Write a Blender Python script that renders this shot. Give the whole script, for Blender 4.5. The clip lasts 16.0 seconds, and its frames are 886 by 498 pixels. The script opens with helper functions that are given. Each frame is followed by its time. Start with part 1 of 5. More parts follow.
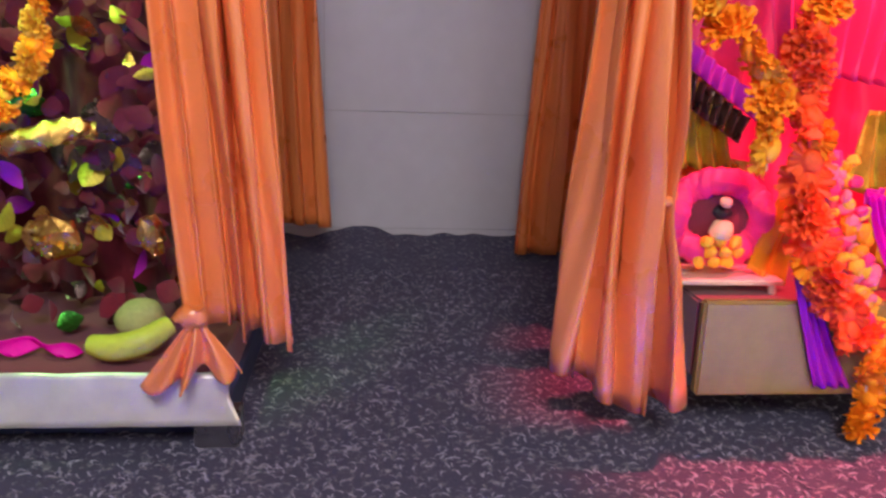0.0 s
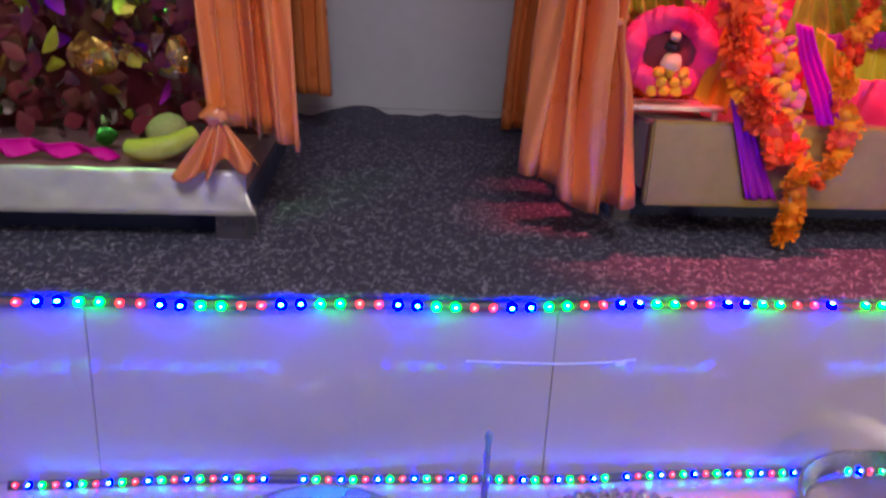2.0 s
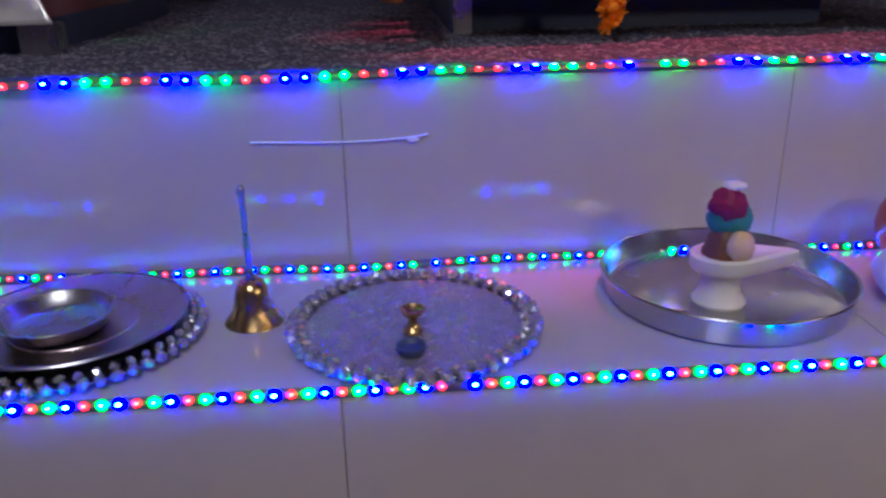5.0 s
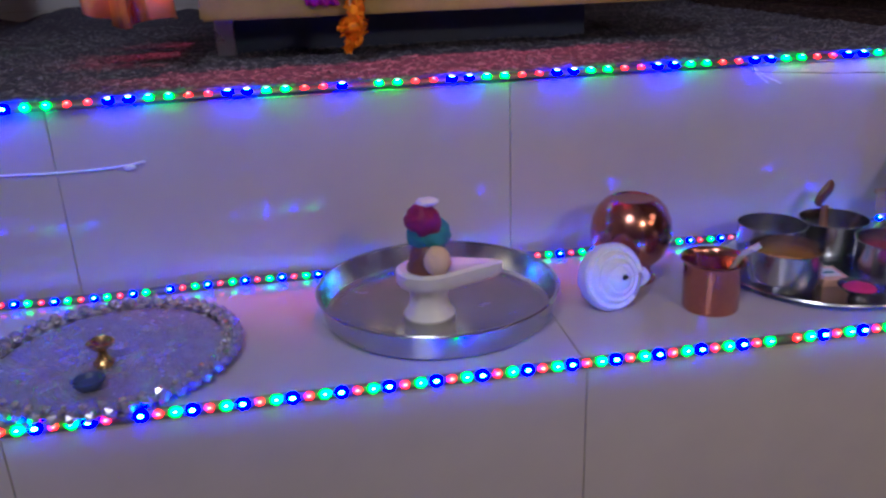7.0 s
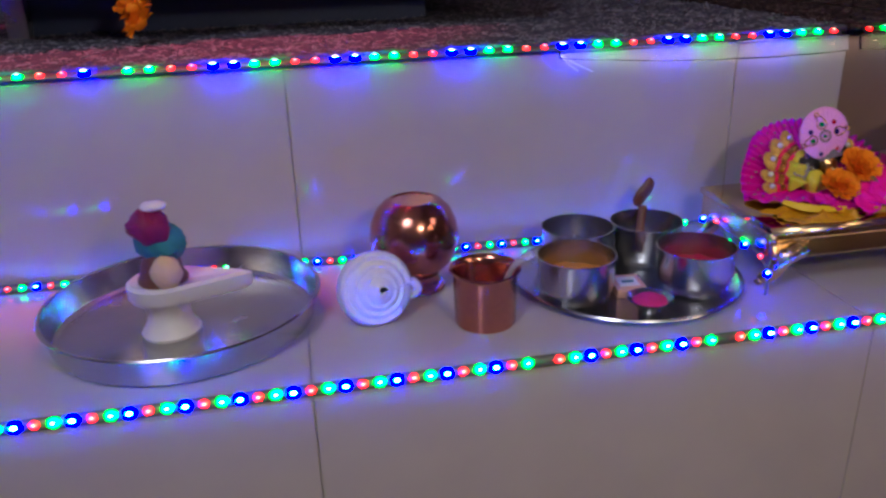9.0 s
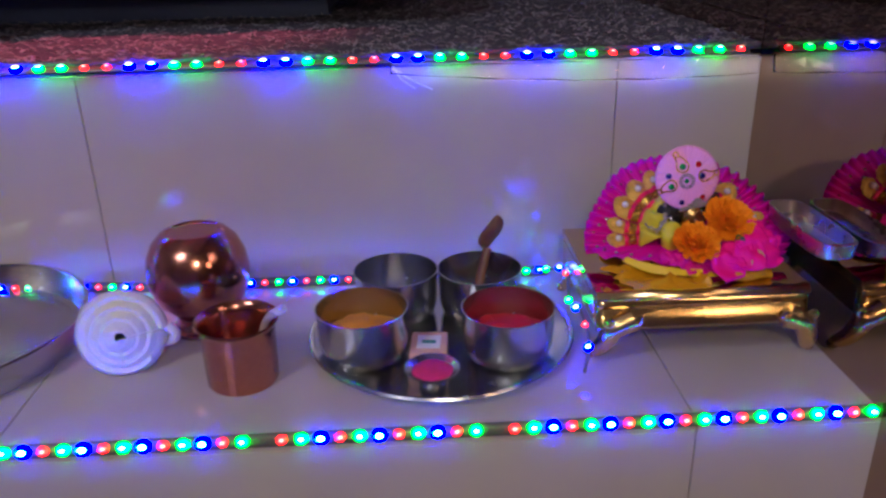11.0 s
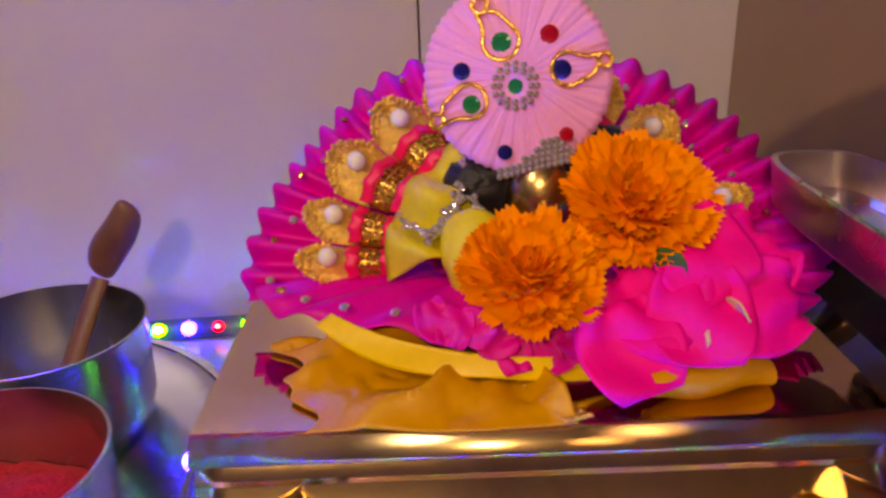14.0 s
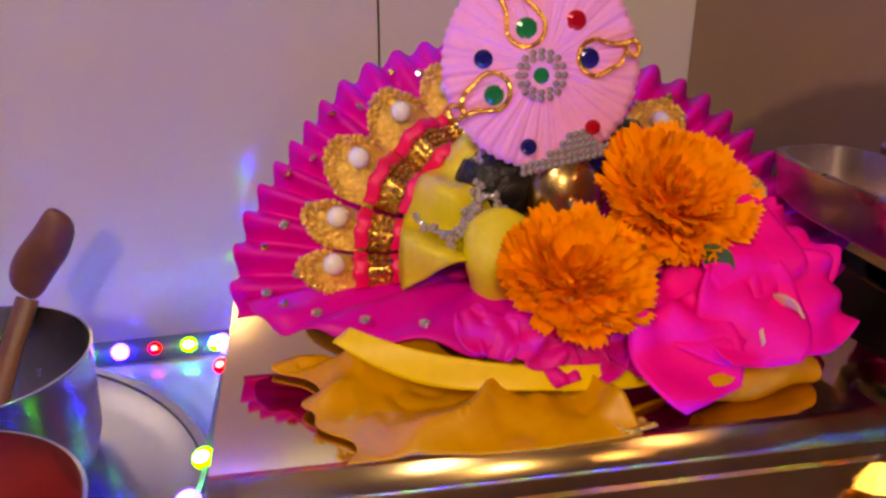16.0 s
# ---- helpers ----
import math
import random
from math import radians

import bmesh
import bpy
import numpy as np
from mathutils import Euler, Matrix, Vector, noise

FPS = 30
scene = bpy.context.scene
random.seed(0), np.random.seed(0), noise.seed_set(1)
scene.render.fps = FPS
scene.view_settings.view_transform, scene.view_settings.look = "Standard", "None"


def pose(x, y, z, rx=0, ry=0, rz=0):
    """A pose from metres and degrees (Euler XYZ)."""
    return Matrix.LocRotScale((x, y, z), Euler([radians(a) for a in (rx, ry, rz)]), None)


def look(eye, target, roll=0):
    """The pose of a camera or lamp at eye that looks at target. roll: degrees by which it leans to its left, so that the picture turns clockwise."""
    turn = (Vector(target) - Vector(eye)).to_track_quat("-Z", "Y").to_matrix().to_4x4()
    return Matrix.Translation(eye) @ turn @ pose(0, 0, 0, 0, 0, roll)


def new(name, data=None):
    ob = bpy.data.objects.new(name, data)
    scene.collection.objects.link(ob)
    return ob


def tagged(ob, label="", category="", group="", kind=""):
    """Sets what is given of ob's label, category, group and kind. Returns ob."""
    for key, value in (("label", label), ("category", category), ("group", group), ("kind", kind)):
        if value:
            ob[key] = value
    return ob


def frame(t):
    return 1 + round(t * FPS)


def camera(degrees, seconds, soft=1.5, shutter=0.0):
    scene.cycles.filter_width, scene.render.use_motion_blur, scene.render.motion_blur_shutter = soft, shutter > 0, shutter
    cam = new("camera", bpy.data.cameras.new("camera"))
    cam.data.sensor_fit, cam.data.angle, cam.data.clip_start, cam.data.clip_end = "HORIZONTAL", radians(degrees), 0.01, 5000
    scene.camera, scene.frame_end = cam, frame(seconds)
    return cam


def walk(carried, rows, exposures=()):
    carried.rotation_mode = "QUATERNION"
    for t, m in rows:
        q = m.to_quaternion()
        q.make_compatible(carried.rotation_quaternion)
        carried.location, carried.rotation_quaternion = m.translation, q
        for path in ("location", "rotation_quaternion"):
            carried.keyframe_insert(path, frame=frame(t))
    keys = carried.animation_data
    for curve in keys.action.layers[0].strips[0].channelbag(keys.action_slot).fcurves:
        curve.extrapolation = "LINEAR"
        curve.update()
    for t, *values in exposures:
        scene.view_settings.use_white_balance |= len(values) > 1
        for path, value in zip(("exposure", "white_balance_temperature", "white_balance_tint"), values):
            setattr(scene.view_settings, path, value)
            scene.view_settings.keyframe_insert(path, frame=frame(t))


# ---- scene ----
cam = camera(58.7, 16.0, soft=2.5, shutter=0.4)
PATH = [
    (0, (-0.035, -0.044, 1.058), (0.159, 1.884, 0.561), 2.0),
    (0.5, (-0.006, -0.072, 1.042), (0.228, 1.846, 0.528), 2.5),
    (1, (-0.002, -0.112, 1.021), (0.245, 1.794, 0.468), 2.8),
    (1.5, (-0.014, -0.173, 0.99), (0.208, 1.724, 0.396), 2.9),
    (2, (-0.03, -0.229, 0.948), (0.169, 1.658, 0.315), 2.8),
    (2.5, (-0.031, -0.255, 0.873), (0.13, 1.623, 0.204), 2.4),
    (3, (-0.013, -0.259, 0.803), (0.115, 1.616, 0.119), 1.7),
    (3.2, (0.0, -0.264, 0.776), (0.114, 1.607, 0.08), 1.4),
    (5.3, (0.261, -0.303, 0.744), (0.415, 1.557, 0.025), -1.6),
    (5.5, (0.278, -0.306, 0.741), (0.455, 1.556, 0.034), -1.7),
    (6, (0.345, -0.31, 0.751), (0.543, 1.546, 0.035), -2.3),
    (6.5, (0.405, -0.32, 0.756), (0.658, 1.533, 0.047), -2.2),
    (7, (0.462, -0.329, 0.758), (0.761, 1.519, 0.054), -2.1),
    (7.5, (0.513, -0.33, 0.75), (0.829, 1.512, 0.038), -2.2),
    (8, (0.574, -0.317, 0.737), (0.894, 1.523, 0.024), -2.2),
    (8.5, (0.642, -0.296, 0.74), (0.965, 1.539, 0.014), -2.1),
    (9, (0.7, -0.282, 0.741), (1.032, 1.546, 0.0), -1.8),
    (9.2, (0.727, -0.279, 0.74), (1.044, 1.554, 0.004), -1.8),
    (11.3, (1.028, -0.157, 0.743), (1.097, 1.679, -0.047), -1.2),
    (11.5, (1.044, -0.127, 0.736), (1.111, 1.696, -0.083), -1.1),
    (12, (1.094, -0.059, 0.681), (1.108, 1.778, -0.111), -0.8),
    (12.5, (1.142, 0.006, 0.62), (1.133, 1.862, -0.125), -0.3),
    (13, (1.184, 0.089, 0.588), (1.147, 1.948, -0.147), -0.7),
    (13.5, (1.201, 0.165, 0.581), (1.171, 2.021, -0.164), -1.6),
    (14, (1.207, 0.205, 0.577), (1.225, 2.063, -0.163), -1.8),
    (14.5, (1.217, 0.218, 0.573), (1.296, 2.086, -0.137), -0.5),
    (15, (1.214, 0.226, 0.573), (1.369, 2.093, -0.126), 0),
    (15.5, (1.191, 0.23, 0.573), (1.451, 2.078, -0.145), 0),
    (16, (1.168, 0.226, 0.569), (1.511, 2.059, -0.152), 0.4),
]
walk(cam, [(t, look(eye, target, roll)) for t, eye, target, roll in PATH],
     [(0.0, 1.2, 6200, 11), (1.5, 0.8, 6100, 11), (3.0, 0.16, 5700, 8), (5.5, 0.02, 5600, 6), (9.0, 0.05, 5700, 6), (11.5, 0.1, 6000, 8), (12.5, 0.2, 6500, 12), (13.5, 0.64, 8900, 16), (16.0, 0.72, 9000, 16)])

# ---- world and lights ----
world = bpy.data.worlds.new("night_room")
world.use_nodes = True
world.node_tree.nodes["Background"].inputs["Color"].default_value = (0.5, 0.42, 0.38, 1)
world.node_tree.nodes["Background"].inputs["Strength"].default_value = 0.05
scene.world = world


def area_lamp(name, eye, target, size, watts, color):
    d = bpy.data.lights.new(name, "AREA")
    d.shape, d.size, d.energy, d.color = "DISK", size, watts, color
    ob = new(name, d)
    ob.matrix_world = look(eye, target)
    return ob


def spot_lamp(name, eye, target, degrees, watts, color, size=0.03):
    d = bpy.data.lights.new(name, "SPOT")
    d.spot_size, d.spot_blend, d.energy, d.color, d.shadow_soft_size = radians(degrees), 0.6, watts, color, size
    ob = new(name, d)
    ob.matrix_world = look(eye, target)
    return ob


# Fixed fill lamp, added in place of a torch that moved with the view.
area_lamp("torch_fill", (1.02, -0.50, 1.00), (1.1, 0.55, 0.5), 0.10, 2.2, (1.0, 0.80, 0.56))
# Broad unseen fill lamp added in front of the altars to brighten them.
area_lamp("front_fill", (0.0, -0.8, 1.95), (0.05, 1.2, 0.70), 0.6, 11.0, (1.0, 0.91, 0.92))
spot_lamp("red_altar_spot", (0.66, 0.69, 1.72), (0.58, 0.84, 0.70), 46, 50.0, (1.0, 0.08, 0.14))
spot_lamp("green_altar_spot", (-0.5, 0.66, 1.5), (-0.42, 0.95, 0.9), 48, 8.0, (0.40, 1.0, 0.28))

# ---- materials ----


def material(name, color, rough=0.5, metal=0.0, vary=0.12, scale=12.0, bump=0.05, fine=140.0, coat=0.0, sheen=0.0, random_tint=0.0, trans=0.0, ior=1.45, spec=0.5):
    """A principled surface with cloudy variation at two scales and a fine relief."""
    m = bpy.data.materials.new(name)
    m.use_nodes = True
    nt = m.node_tree
    b = nt.nodes["Principled BSDF"]
    co = nt.nodes.new("ShaderNodeTexCoord")
    big = nt.nodes.new("ShaderNodeTexNoise")
    big.inputs["Scale"].default_value, big.inputs["Detail"].default_value = scale, 5
    small = nt.nodes.new("ShaderNodeTexNoise")
    small.inputs["Scale"].default_value, small.inputs["Detail"].default_value = fine, 3
    for n in (big, small):
        nt.links.new(co.outputs["Object"], n.inputs["Vector"])
    add = nt.nodes.new("ShaderNodeMath")
    add.operation = "ADD"
    nt.links.new(big.outputs["Fac"], add.inputs[0])
    half = nt.nodes.new("ShaderNodeMath")
    half.operation = "MULTIPLY"
    half.inputs[1].default_value = 0.5
    nt.links.new(small.outputs["Fac"], half.inputs[0])
    nt.links.new(half.outputs[0], add.inputs[1])
    value = add.outputs[0]
    if random_tint:
        info = nt.nodes.new("ShaderNodeObjectInfo")
        mul = nt.nodes.new("ShaderNodeMath")
        mul.operation = "MULTIPLY_ADD"
        mul.inputs[1].default_value = random_tint
        nt.links.new(info.outputs["Random"], mul.inputs[0])
        nt.links.new(value, mul.inputs[2])
        value = mul.outputs[0]
    ramp = nt.nodes.new("ShaderNodeMapRange")
    ramp.inputs["From Min"].default_value, ramp.inputs["From Max"].default_value = 0.45, 1.05
    ramp.inputs["To Min"].default_value, ramp.inputs["To Max"].default_value = 1 - vary, 1 + vary
    nt.links.new(value, ramp.inputs["Value"])
    hsv = nt.nodes.new("ShaderNodeHueSaturation")
    hsv.inputs["Color"].default_value = (*color, 1)
    nt.links.new(ramp.outputs["Result"], hsv.inputs["Value"])
    nt.links.new(hsv.outputs["Color"], b.inputs["Base Color"])
    rr = nt.nodes.new("ShaderNodeMapRange")
    rr.inputs["From Min"].default_value, rr.inputs["From Max"].default_value = 0.3, 0.7
    rr.inputs["To Min"].default_value, rr.inputs["To Max"].default_value = rough * 0.8, min(1.0, rough * 1.25)
    nt.links.new(big.outputs["Fac"], rr.inputs["Value"])
    nt.links.new(rr.outputs["Result"], b.inputs["Roughness"])
    b.inputs["Metallic"].default_value = metal
    b.inputs["Specular IOR Level"].default_value = spec
    b.inputs["Coat Weight"].default_value, b.inputs["Coat Roughness"].default_value = coat, 0.04
    b.inputs["Sheen Weight"].default_value = sheen
    b.inputs["Transmission Weight"].default_value, b.inputs["IOR"].default_value = trans, ior
    if bump:
        bp = nt.nodes.new("ShaderNodeBump")
        bp.inputs["Strength"].default_value, bp.inputs["Distance"].default_value = bump, 0.002
        nt.links.new(small.outputs["Fac"], bp.inputs["Height"])
        nt.links.new(bp.outputs["Normal"], b.inputs["Normal"])
    return m


def glow(name, color, strength):
    m = bpy.data.materials.new(name)
    m.use_nodes = True
    b = m.node_tree.nodes["Principled BSDF"]
    b.inputs["Base Color"].default_value = (*color, 1)
    b.inputs["Emission Color"].default_value = (*color, 1)
    b.inputs["Emission Strength"].default_value = strength
    return m


TILE = material("beige_glazed_tile", (0.52, 0.46, 0.40), 0.10, 0, 0.07, 5, 0.010, 18, spec=0.5)
GROUT = material("dark_tile_joint", (0.40, 0.35, 0.31), 0.8)
WHITE_TILE = material("white_wall_tile", (0.62, 0.62, 0.64), 0.12, 0, 0.06, 4, 0.01, 30, coat=0.5)
PAINT = material("room_wall_paint", (0.55, 0.48, 0.42), 0.7, 0, 0.1, 3, 0.1)
BRONZE_PANEL = material("polished_bronze_tinted_panel", (0.44, 0.32, 0.25), 0.03, 1, 0.06, 4, 0.004, 20)
STEEL = material("brushed_steel", (0.51, 0.51, 0.52), 0.22, 1, 0.08, 30, 0.03, 300)
GOLD_APRON = material("brushed_gold", (0.86, 0.60, 0.25), 0.15, 1, 0.12, 20, 0.05, 120)
GOLD_SATIN = material("satin_gold_panel", (0.42, 0.28, 0.09), 0.48, 0.5, 0.15, 12, 0.06, 90)
DARKSTEEL = material("dull_steel", (0.42, 0.41, 0.42), 0.28, 1, 0.12, 30, 0.04, 300)
GOLD = material("polished_gold_plate", (0.80, 0.56, 0.24), 0.22, 1, 0.08, 18, 0.02, 120)
GOLD_FOIL = material("gold_lace_foil", (0.85, 0.52, 0.12), 0.25, 1, 0.2, 60, 0.6, 420)
BRASS = material("aged_brass", (0.55, 0.36, 0.14), 0.25, 1, 0.18, 40, 0.08, 300)
COPPER = material("copper", (0.56, 0.23, 0.17), 0.20, 1, 0.15, 25, 0.03, 200)
MARBLE = material("white_marble", (0.78, 0.74, 0.70), 0.35, 0, 0.06, 25, 0.03, 120)
SHELL = material("conch_shell", (0.80, 0.76, 0.70), 0.4, 0, 0.08, 60, 0.15, 200)
SILVER = material("silver_sheet", (0.90, 0.86, 0.76), 0.30, 0.55, 0.10, 14, 0.15, 60)
SATIN = material("orange_satin", (0.85, 0.25, 0.060), 0.30, 0, 0.10, 10, 0.06, 500, spec=0.8)
BASE_PAINT = material("dark_blue_base_board", (0.05, 0.07, 0.16), 0.5, 0, 0.2, 10)
MAGENTA = material("magenta_satin", (0.74, 0.0, 0.37), 0.5, 0, 0.14, 20, 0.1, 400, spec=0.25)
PETAL_PINK = material("hot_pink_petal", (0.96, 0.004, 0.33), 0.6, 0, 0.10, 60, 0.15, 300, spec=0.2)
PETAL_DEEP = material("purple_pink_petal", (0.78, 0.004, 0.34), 0.5, 0, 0.2, 60, 0.15, 300, spec=0.25)
PURPLE = material("purple_ruffle", (0.42, 0.01, 0.38), 0.5, 0, 0.15, 20, 0.1, 300)
ROSE = material("rose_red_satin", (0.85, 0.03, 0.16), 0.5, 0, 0.15, 20, 0.1, 300)
CORAL = material("coral_pink_petals", (0.85, 0.16, 0.22), 0.6, 0, 0.2, 40, 0.2, 300)
PINK = material("pale_pink_pleated_cloth", (0.92, 0.37, 0.72), 0.6, 0, 0.06, 30, 0.15, 500, sheen=0.2)
YELLOW = material("lemon_yellow_satin", (0.72, 0.60, 0.03), 0.42, 0, 0.12, 20, 0.1, 400)
GOLDEN = material("golden_yellow_satin", (0.88, 0.60, 0.012), 0.40, 0, 0.10, 20, 0.06, 400)
LACE_GOLD = material("scalloped_gold_lace", (0.95, 0.62, 0.16), 0.38, 0.75, 0.22, 160, 0.7, 900)
GOLD_MIRROR = material("mirror_polished_gold_plate", (0.74, 0.56, 0.34), 0.05, 1, 0.08, 18, 0.01, 60)
RIBBON = material("red_satin_ribbon", (0.92, 0.006, 0.13), 0.45, 0, 0.1, 30, 0.1, 400)
MUSTARD = material("mustard_silk", (0.66, 0.31, 0.004), 0.36, 0, 0.12, 15, 0.08, 300)
MARIGOLD = material("marigold_petal", (1.0, 0.31, 0.0), 0.7, 0, 0.12, 30, 0.2, 300, random_tint=0.3)
MARIGOLD_RED = material("red_orange_marigold", (0.90, 0.09, 0.01), 0.6, 0, 0.2, 30, 0.2, 300, random_tint=0.3)
MARIGOLD_YELLOW = material("yellow_marigold", (0.90, 0.45, 0.02), 0.6, 0, 0.2, 30, 0.2, 300, random_tint=0.3)
HAIR = material("black_hair", (0.012, 0.011, 0.014), 0.45, 0, 0.3, 50, 0.8, 350)
MAROON = material("maroon_velvet", (0.16, 0.008, 0.02), 0.75, 0, 0.3, 10, 0.2, 200, sheen=0.3)
PEARL = material("pearl", (0.85, 0.80, 0.76), 0.18, 0, 0.05, coat=0.8)
STONE_CLEAR = material("rhinestone", (0.75, 0.72, 0.74), 0.05, 0.75, 0.1, 90, 0)
GREEN_GEM = material("green_gem", (0.0, 0.25, 0.06), 0.06, 0.2, 0.3, 90, 0, coat=1)
BLUE_GEM = material("blue_gem", (0.01, 0.01, 0.16), 0.06, 0.2, 0.3, 90, 0, coat=1)
RED_GEM = material("red_gem", (0.6, 0.005, 0.02), 0.06, 0.2, 0.3, 90, 0, coat=1)
WOOD = material("dark_wood", (0.16, 0.06, 0.03), 0.45, 0, 0.3, 40, 0.2, 160)
TAPE = material("translucent_strip_tape", (0.13, 0.13, 0.13), 0.35, 0, 0.05)
LEAF = material("dark_green_leaf", (0.05, 0.12, 0.03), 0.4, 0, 0.3, 20, 0.1)
CRYSTAL = material("moulded_crystal", (0.40, 0.38, 0.46), 0.24, 0.55, 0.2, 60, 0.3, 260)
THALI = material("tarnished_thali_metal", (0.52, 0.43, 0.42), 0.30, 1, 0.15, 30, 0.05, 250)
KUMKUM = material("red_vermilion_powder", (0.62, 0.01, 0.03), 0.95, 0, 0.2, 60, 0.8, 500)
TURMERIC = material("turmeric_powder", (0.72, 0.28, 0.02), 0.95, 0, 0.2, 60, 0.8, 500)
PINKPOWDER = material("pink_powder", (0.70, 0.03, 0.22), 0.95, 0, 0.2, 60, 0.8, 500)
CLEAR = material("clear_plastic_film", (0.95, 0.95, 0.97), 0.06, 0, 0.02, 30, 0.3, 60, trans=1.0, ior=1.35)
WHITE_PLASTIC = material("white_plastic_thread", (0.8, 0.8, 0.78), 0.3, 0, 0.05)
BANANA = material("green_yellow_banana_skin", (0.55, 0.55, 0.06), 0.45, 0, 0.2, 30, 0.1)
COCONUT = material("pale_coconut", (0.36, 0.30, 0.13), 0.7, 0, 0.25, 30, 0.5, 200)
CARDBOARD = material("pale_printed_card", (0.72, 0.42, 0.30), 0.7, 0, 0.1, 40)
CREAM = material("cream_sandal_paste", (0.75, 0.52, 0.30), 0.7, 0, 0.1, 60, 0.3)
TEAL = material("teal_flower_petals", (0.04, 0.22, 0.18), 0.6, 0, 0.25, 60, 0.3)
CRIMSON = material("crimson_flower_petals", (0.24, 0.005, 0.05), 0.6, 0, 0.25, 60, 0.3)
GREENFOIL = material("green_foil", (0.08, 0.45, 0.06), 0.22, 0.9, 0.3, 60, 0.6, 200)
OLIVE_GOLD = material("olive_gold_brocade", (0.50, 0.40, 0.03), 0.4, 0.4, 0.3, 60, 0.5, 300)
DULLFOIL = material("smoky_foil", (0.20, 0.14, 0.12), 0.3, 0.9, 0.3, 50, 0.6, 200)


def carpet_material():
    """Black looped carpet, flecked with pale fibres."""
    m = material("black_flecked_carpet", (0.022, 0.022, 0.03), 0.95, 0, 0.3, 20, 0.9, 380)
    nt = m.node_tree
    b = nt.nodes["Principled BSDF"]
    co = nt.nodes.new("ShaderNodeTexCoord")
    n = nt.nodes.new("ShaderNodeTexNoise")
    n.inputs["Scale"].default_value, n.inputs["Detail"].default_value, n.inputs["Roughness"].default_value = 115, 4, 0.7
    nt.links.new(co.outputs["Object"], n.inputs["Vector"])
    r = nt.nodes.new("ShaderNodeMapRange")
    r.inputs["From Min"].default_value, r.inputs["From Max"].default_value = 0.55, 0.68
    nt.links.new(n.outputs["Fac"], r.inputs["Value"])
    mix = nt.nodes.new("ShaderNodeMix")
    mix.data_type = "RGBA"
    mix.inputs["A"].default_value, mix.inputs["B"].default_value = (0.074, 0.074, 0.120, 1), (0.33, 0.32, 0.35, 1)
    nt.links.new(r.outputs["Result"], mix.inputs["Factor"])
    nt.links.new(mix.outputs["Result"], b.inputs["Base Color"])
    return m


CARPET = carpet_material()
FIBRE = material("pale_carpet_fibre", (0.31, 0.30, 0.38), 0.9, 0, 0.3, 30, 0.2)
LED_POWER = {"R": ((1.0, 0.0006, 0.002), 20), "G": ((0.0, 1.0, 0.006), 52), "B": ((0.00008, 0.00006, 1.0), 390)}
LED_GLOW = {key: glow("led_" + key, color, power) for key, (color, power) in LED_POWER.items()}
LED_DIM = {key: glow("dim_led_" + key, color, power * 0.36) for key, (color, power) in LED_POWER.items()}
# Near-white glow for the burnt-out centres of the coloured lamps.
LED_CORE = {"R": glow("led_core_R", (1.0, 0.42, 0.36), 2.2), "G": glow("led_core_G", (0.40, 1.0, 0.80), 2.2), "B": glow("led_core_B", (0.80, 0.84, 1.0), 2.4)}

# ---- mesh helpers ----


def finish(bm, smooth=True):
    bmesh.ops.recalc_face_normals(bm, faces=bm.faces[:])
    for f in bm.faces:
        f.smooth = smooth
    return bm


def link_mesh(name, bm, mat, sharp=40):
    me = bpy.data.meshes.new(name)
    bm.to_mesh(me)
    bm.free()
    mats = mat if isinstance(mat, (list, tuple)) else [mat]
    for m in mats:
        me.materials.append(m)
    me.set_sharp_from_angle(angle=radians(sharp))
    return new(name, me)


def part(name, bm, mat, parent, label="", at=None, thick=0.0, sharp=40):
    ob = link_mesh(name, bm, mat, sharp)
    ob.parent = parent
    if at is not None:
        ob.matrix_basis = at
    if thick:
        md = ob.modifiers.new("thickness", "SOLIDIFY")
        md.thickness, md.offset = thick, 0
    return tagged(ob, label)


def solo(name, bm, mat, label, category, group="", kind="", at=None, thick=0.0, sharp=40):
    ob = link_mesh(name, bm, mat, sharp)
    if at is not None:
        ob.matrix_basis = at
    if thick:
        md = ob.modifiers.new("thickness", "SOLIDIFY")
        md.thickness, md.offset = thick, 0
    return tagged(ob, label, category, group, kind)


def thing(name, label, category, x, y, z, group="", kind="", rz=0):
    ob = new(name)
    ob.empty_display_size = 0.02
    ob.matrix_basis = pose(x, y, z, 0, 0, rz)
    return tagged(ob, label, category, group, kind)


def box(x0, x1, y0, y1, z0, z1, bevel=0.0, bm=None):
    bm = bm or bmesh.new()
    made = bmesh.ops.create_cube(bm, size=1)["verts"]
    for v in made:
        v.co = Vector(((x0 + x1) / 2 + v.co.x * (x1 - x0), (y0 + y1) / 2 + v.co.y * (y1 - y0), (z0 + z1) / 2 + v.co.z * (z1 - z0)))
    if bevel:
        edges = {e for v in made for e in v.link_edges}
        bmesh.ops.bevel(bm, geom=list(edges), offset=bevel, segments=2, affect="EDGES")
    return finish(bm)


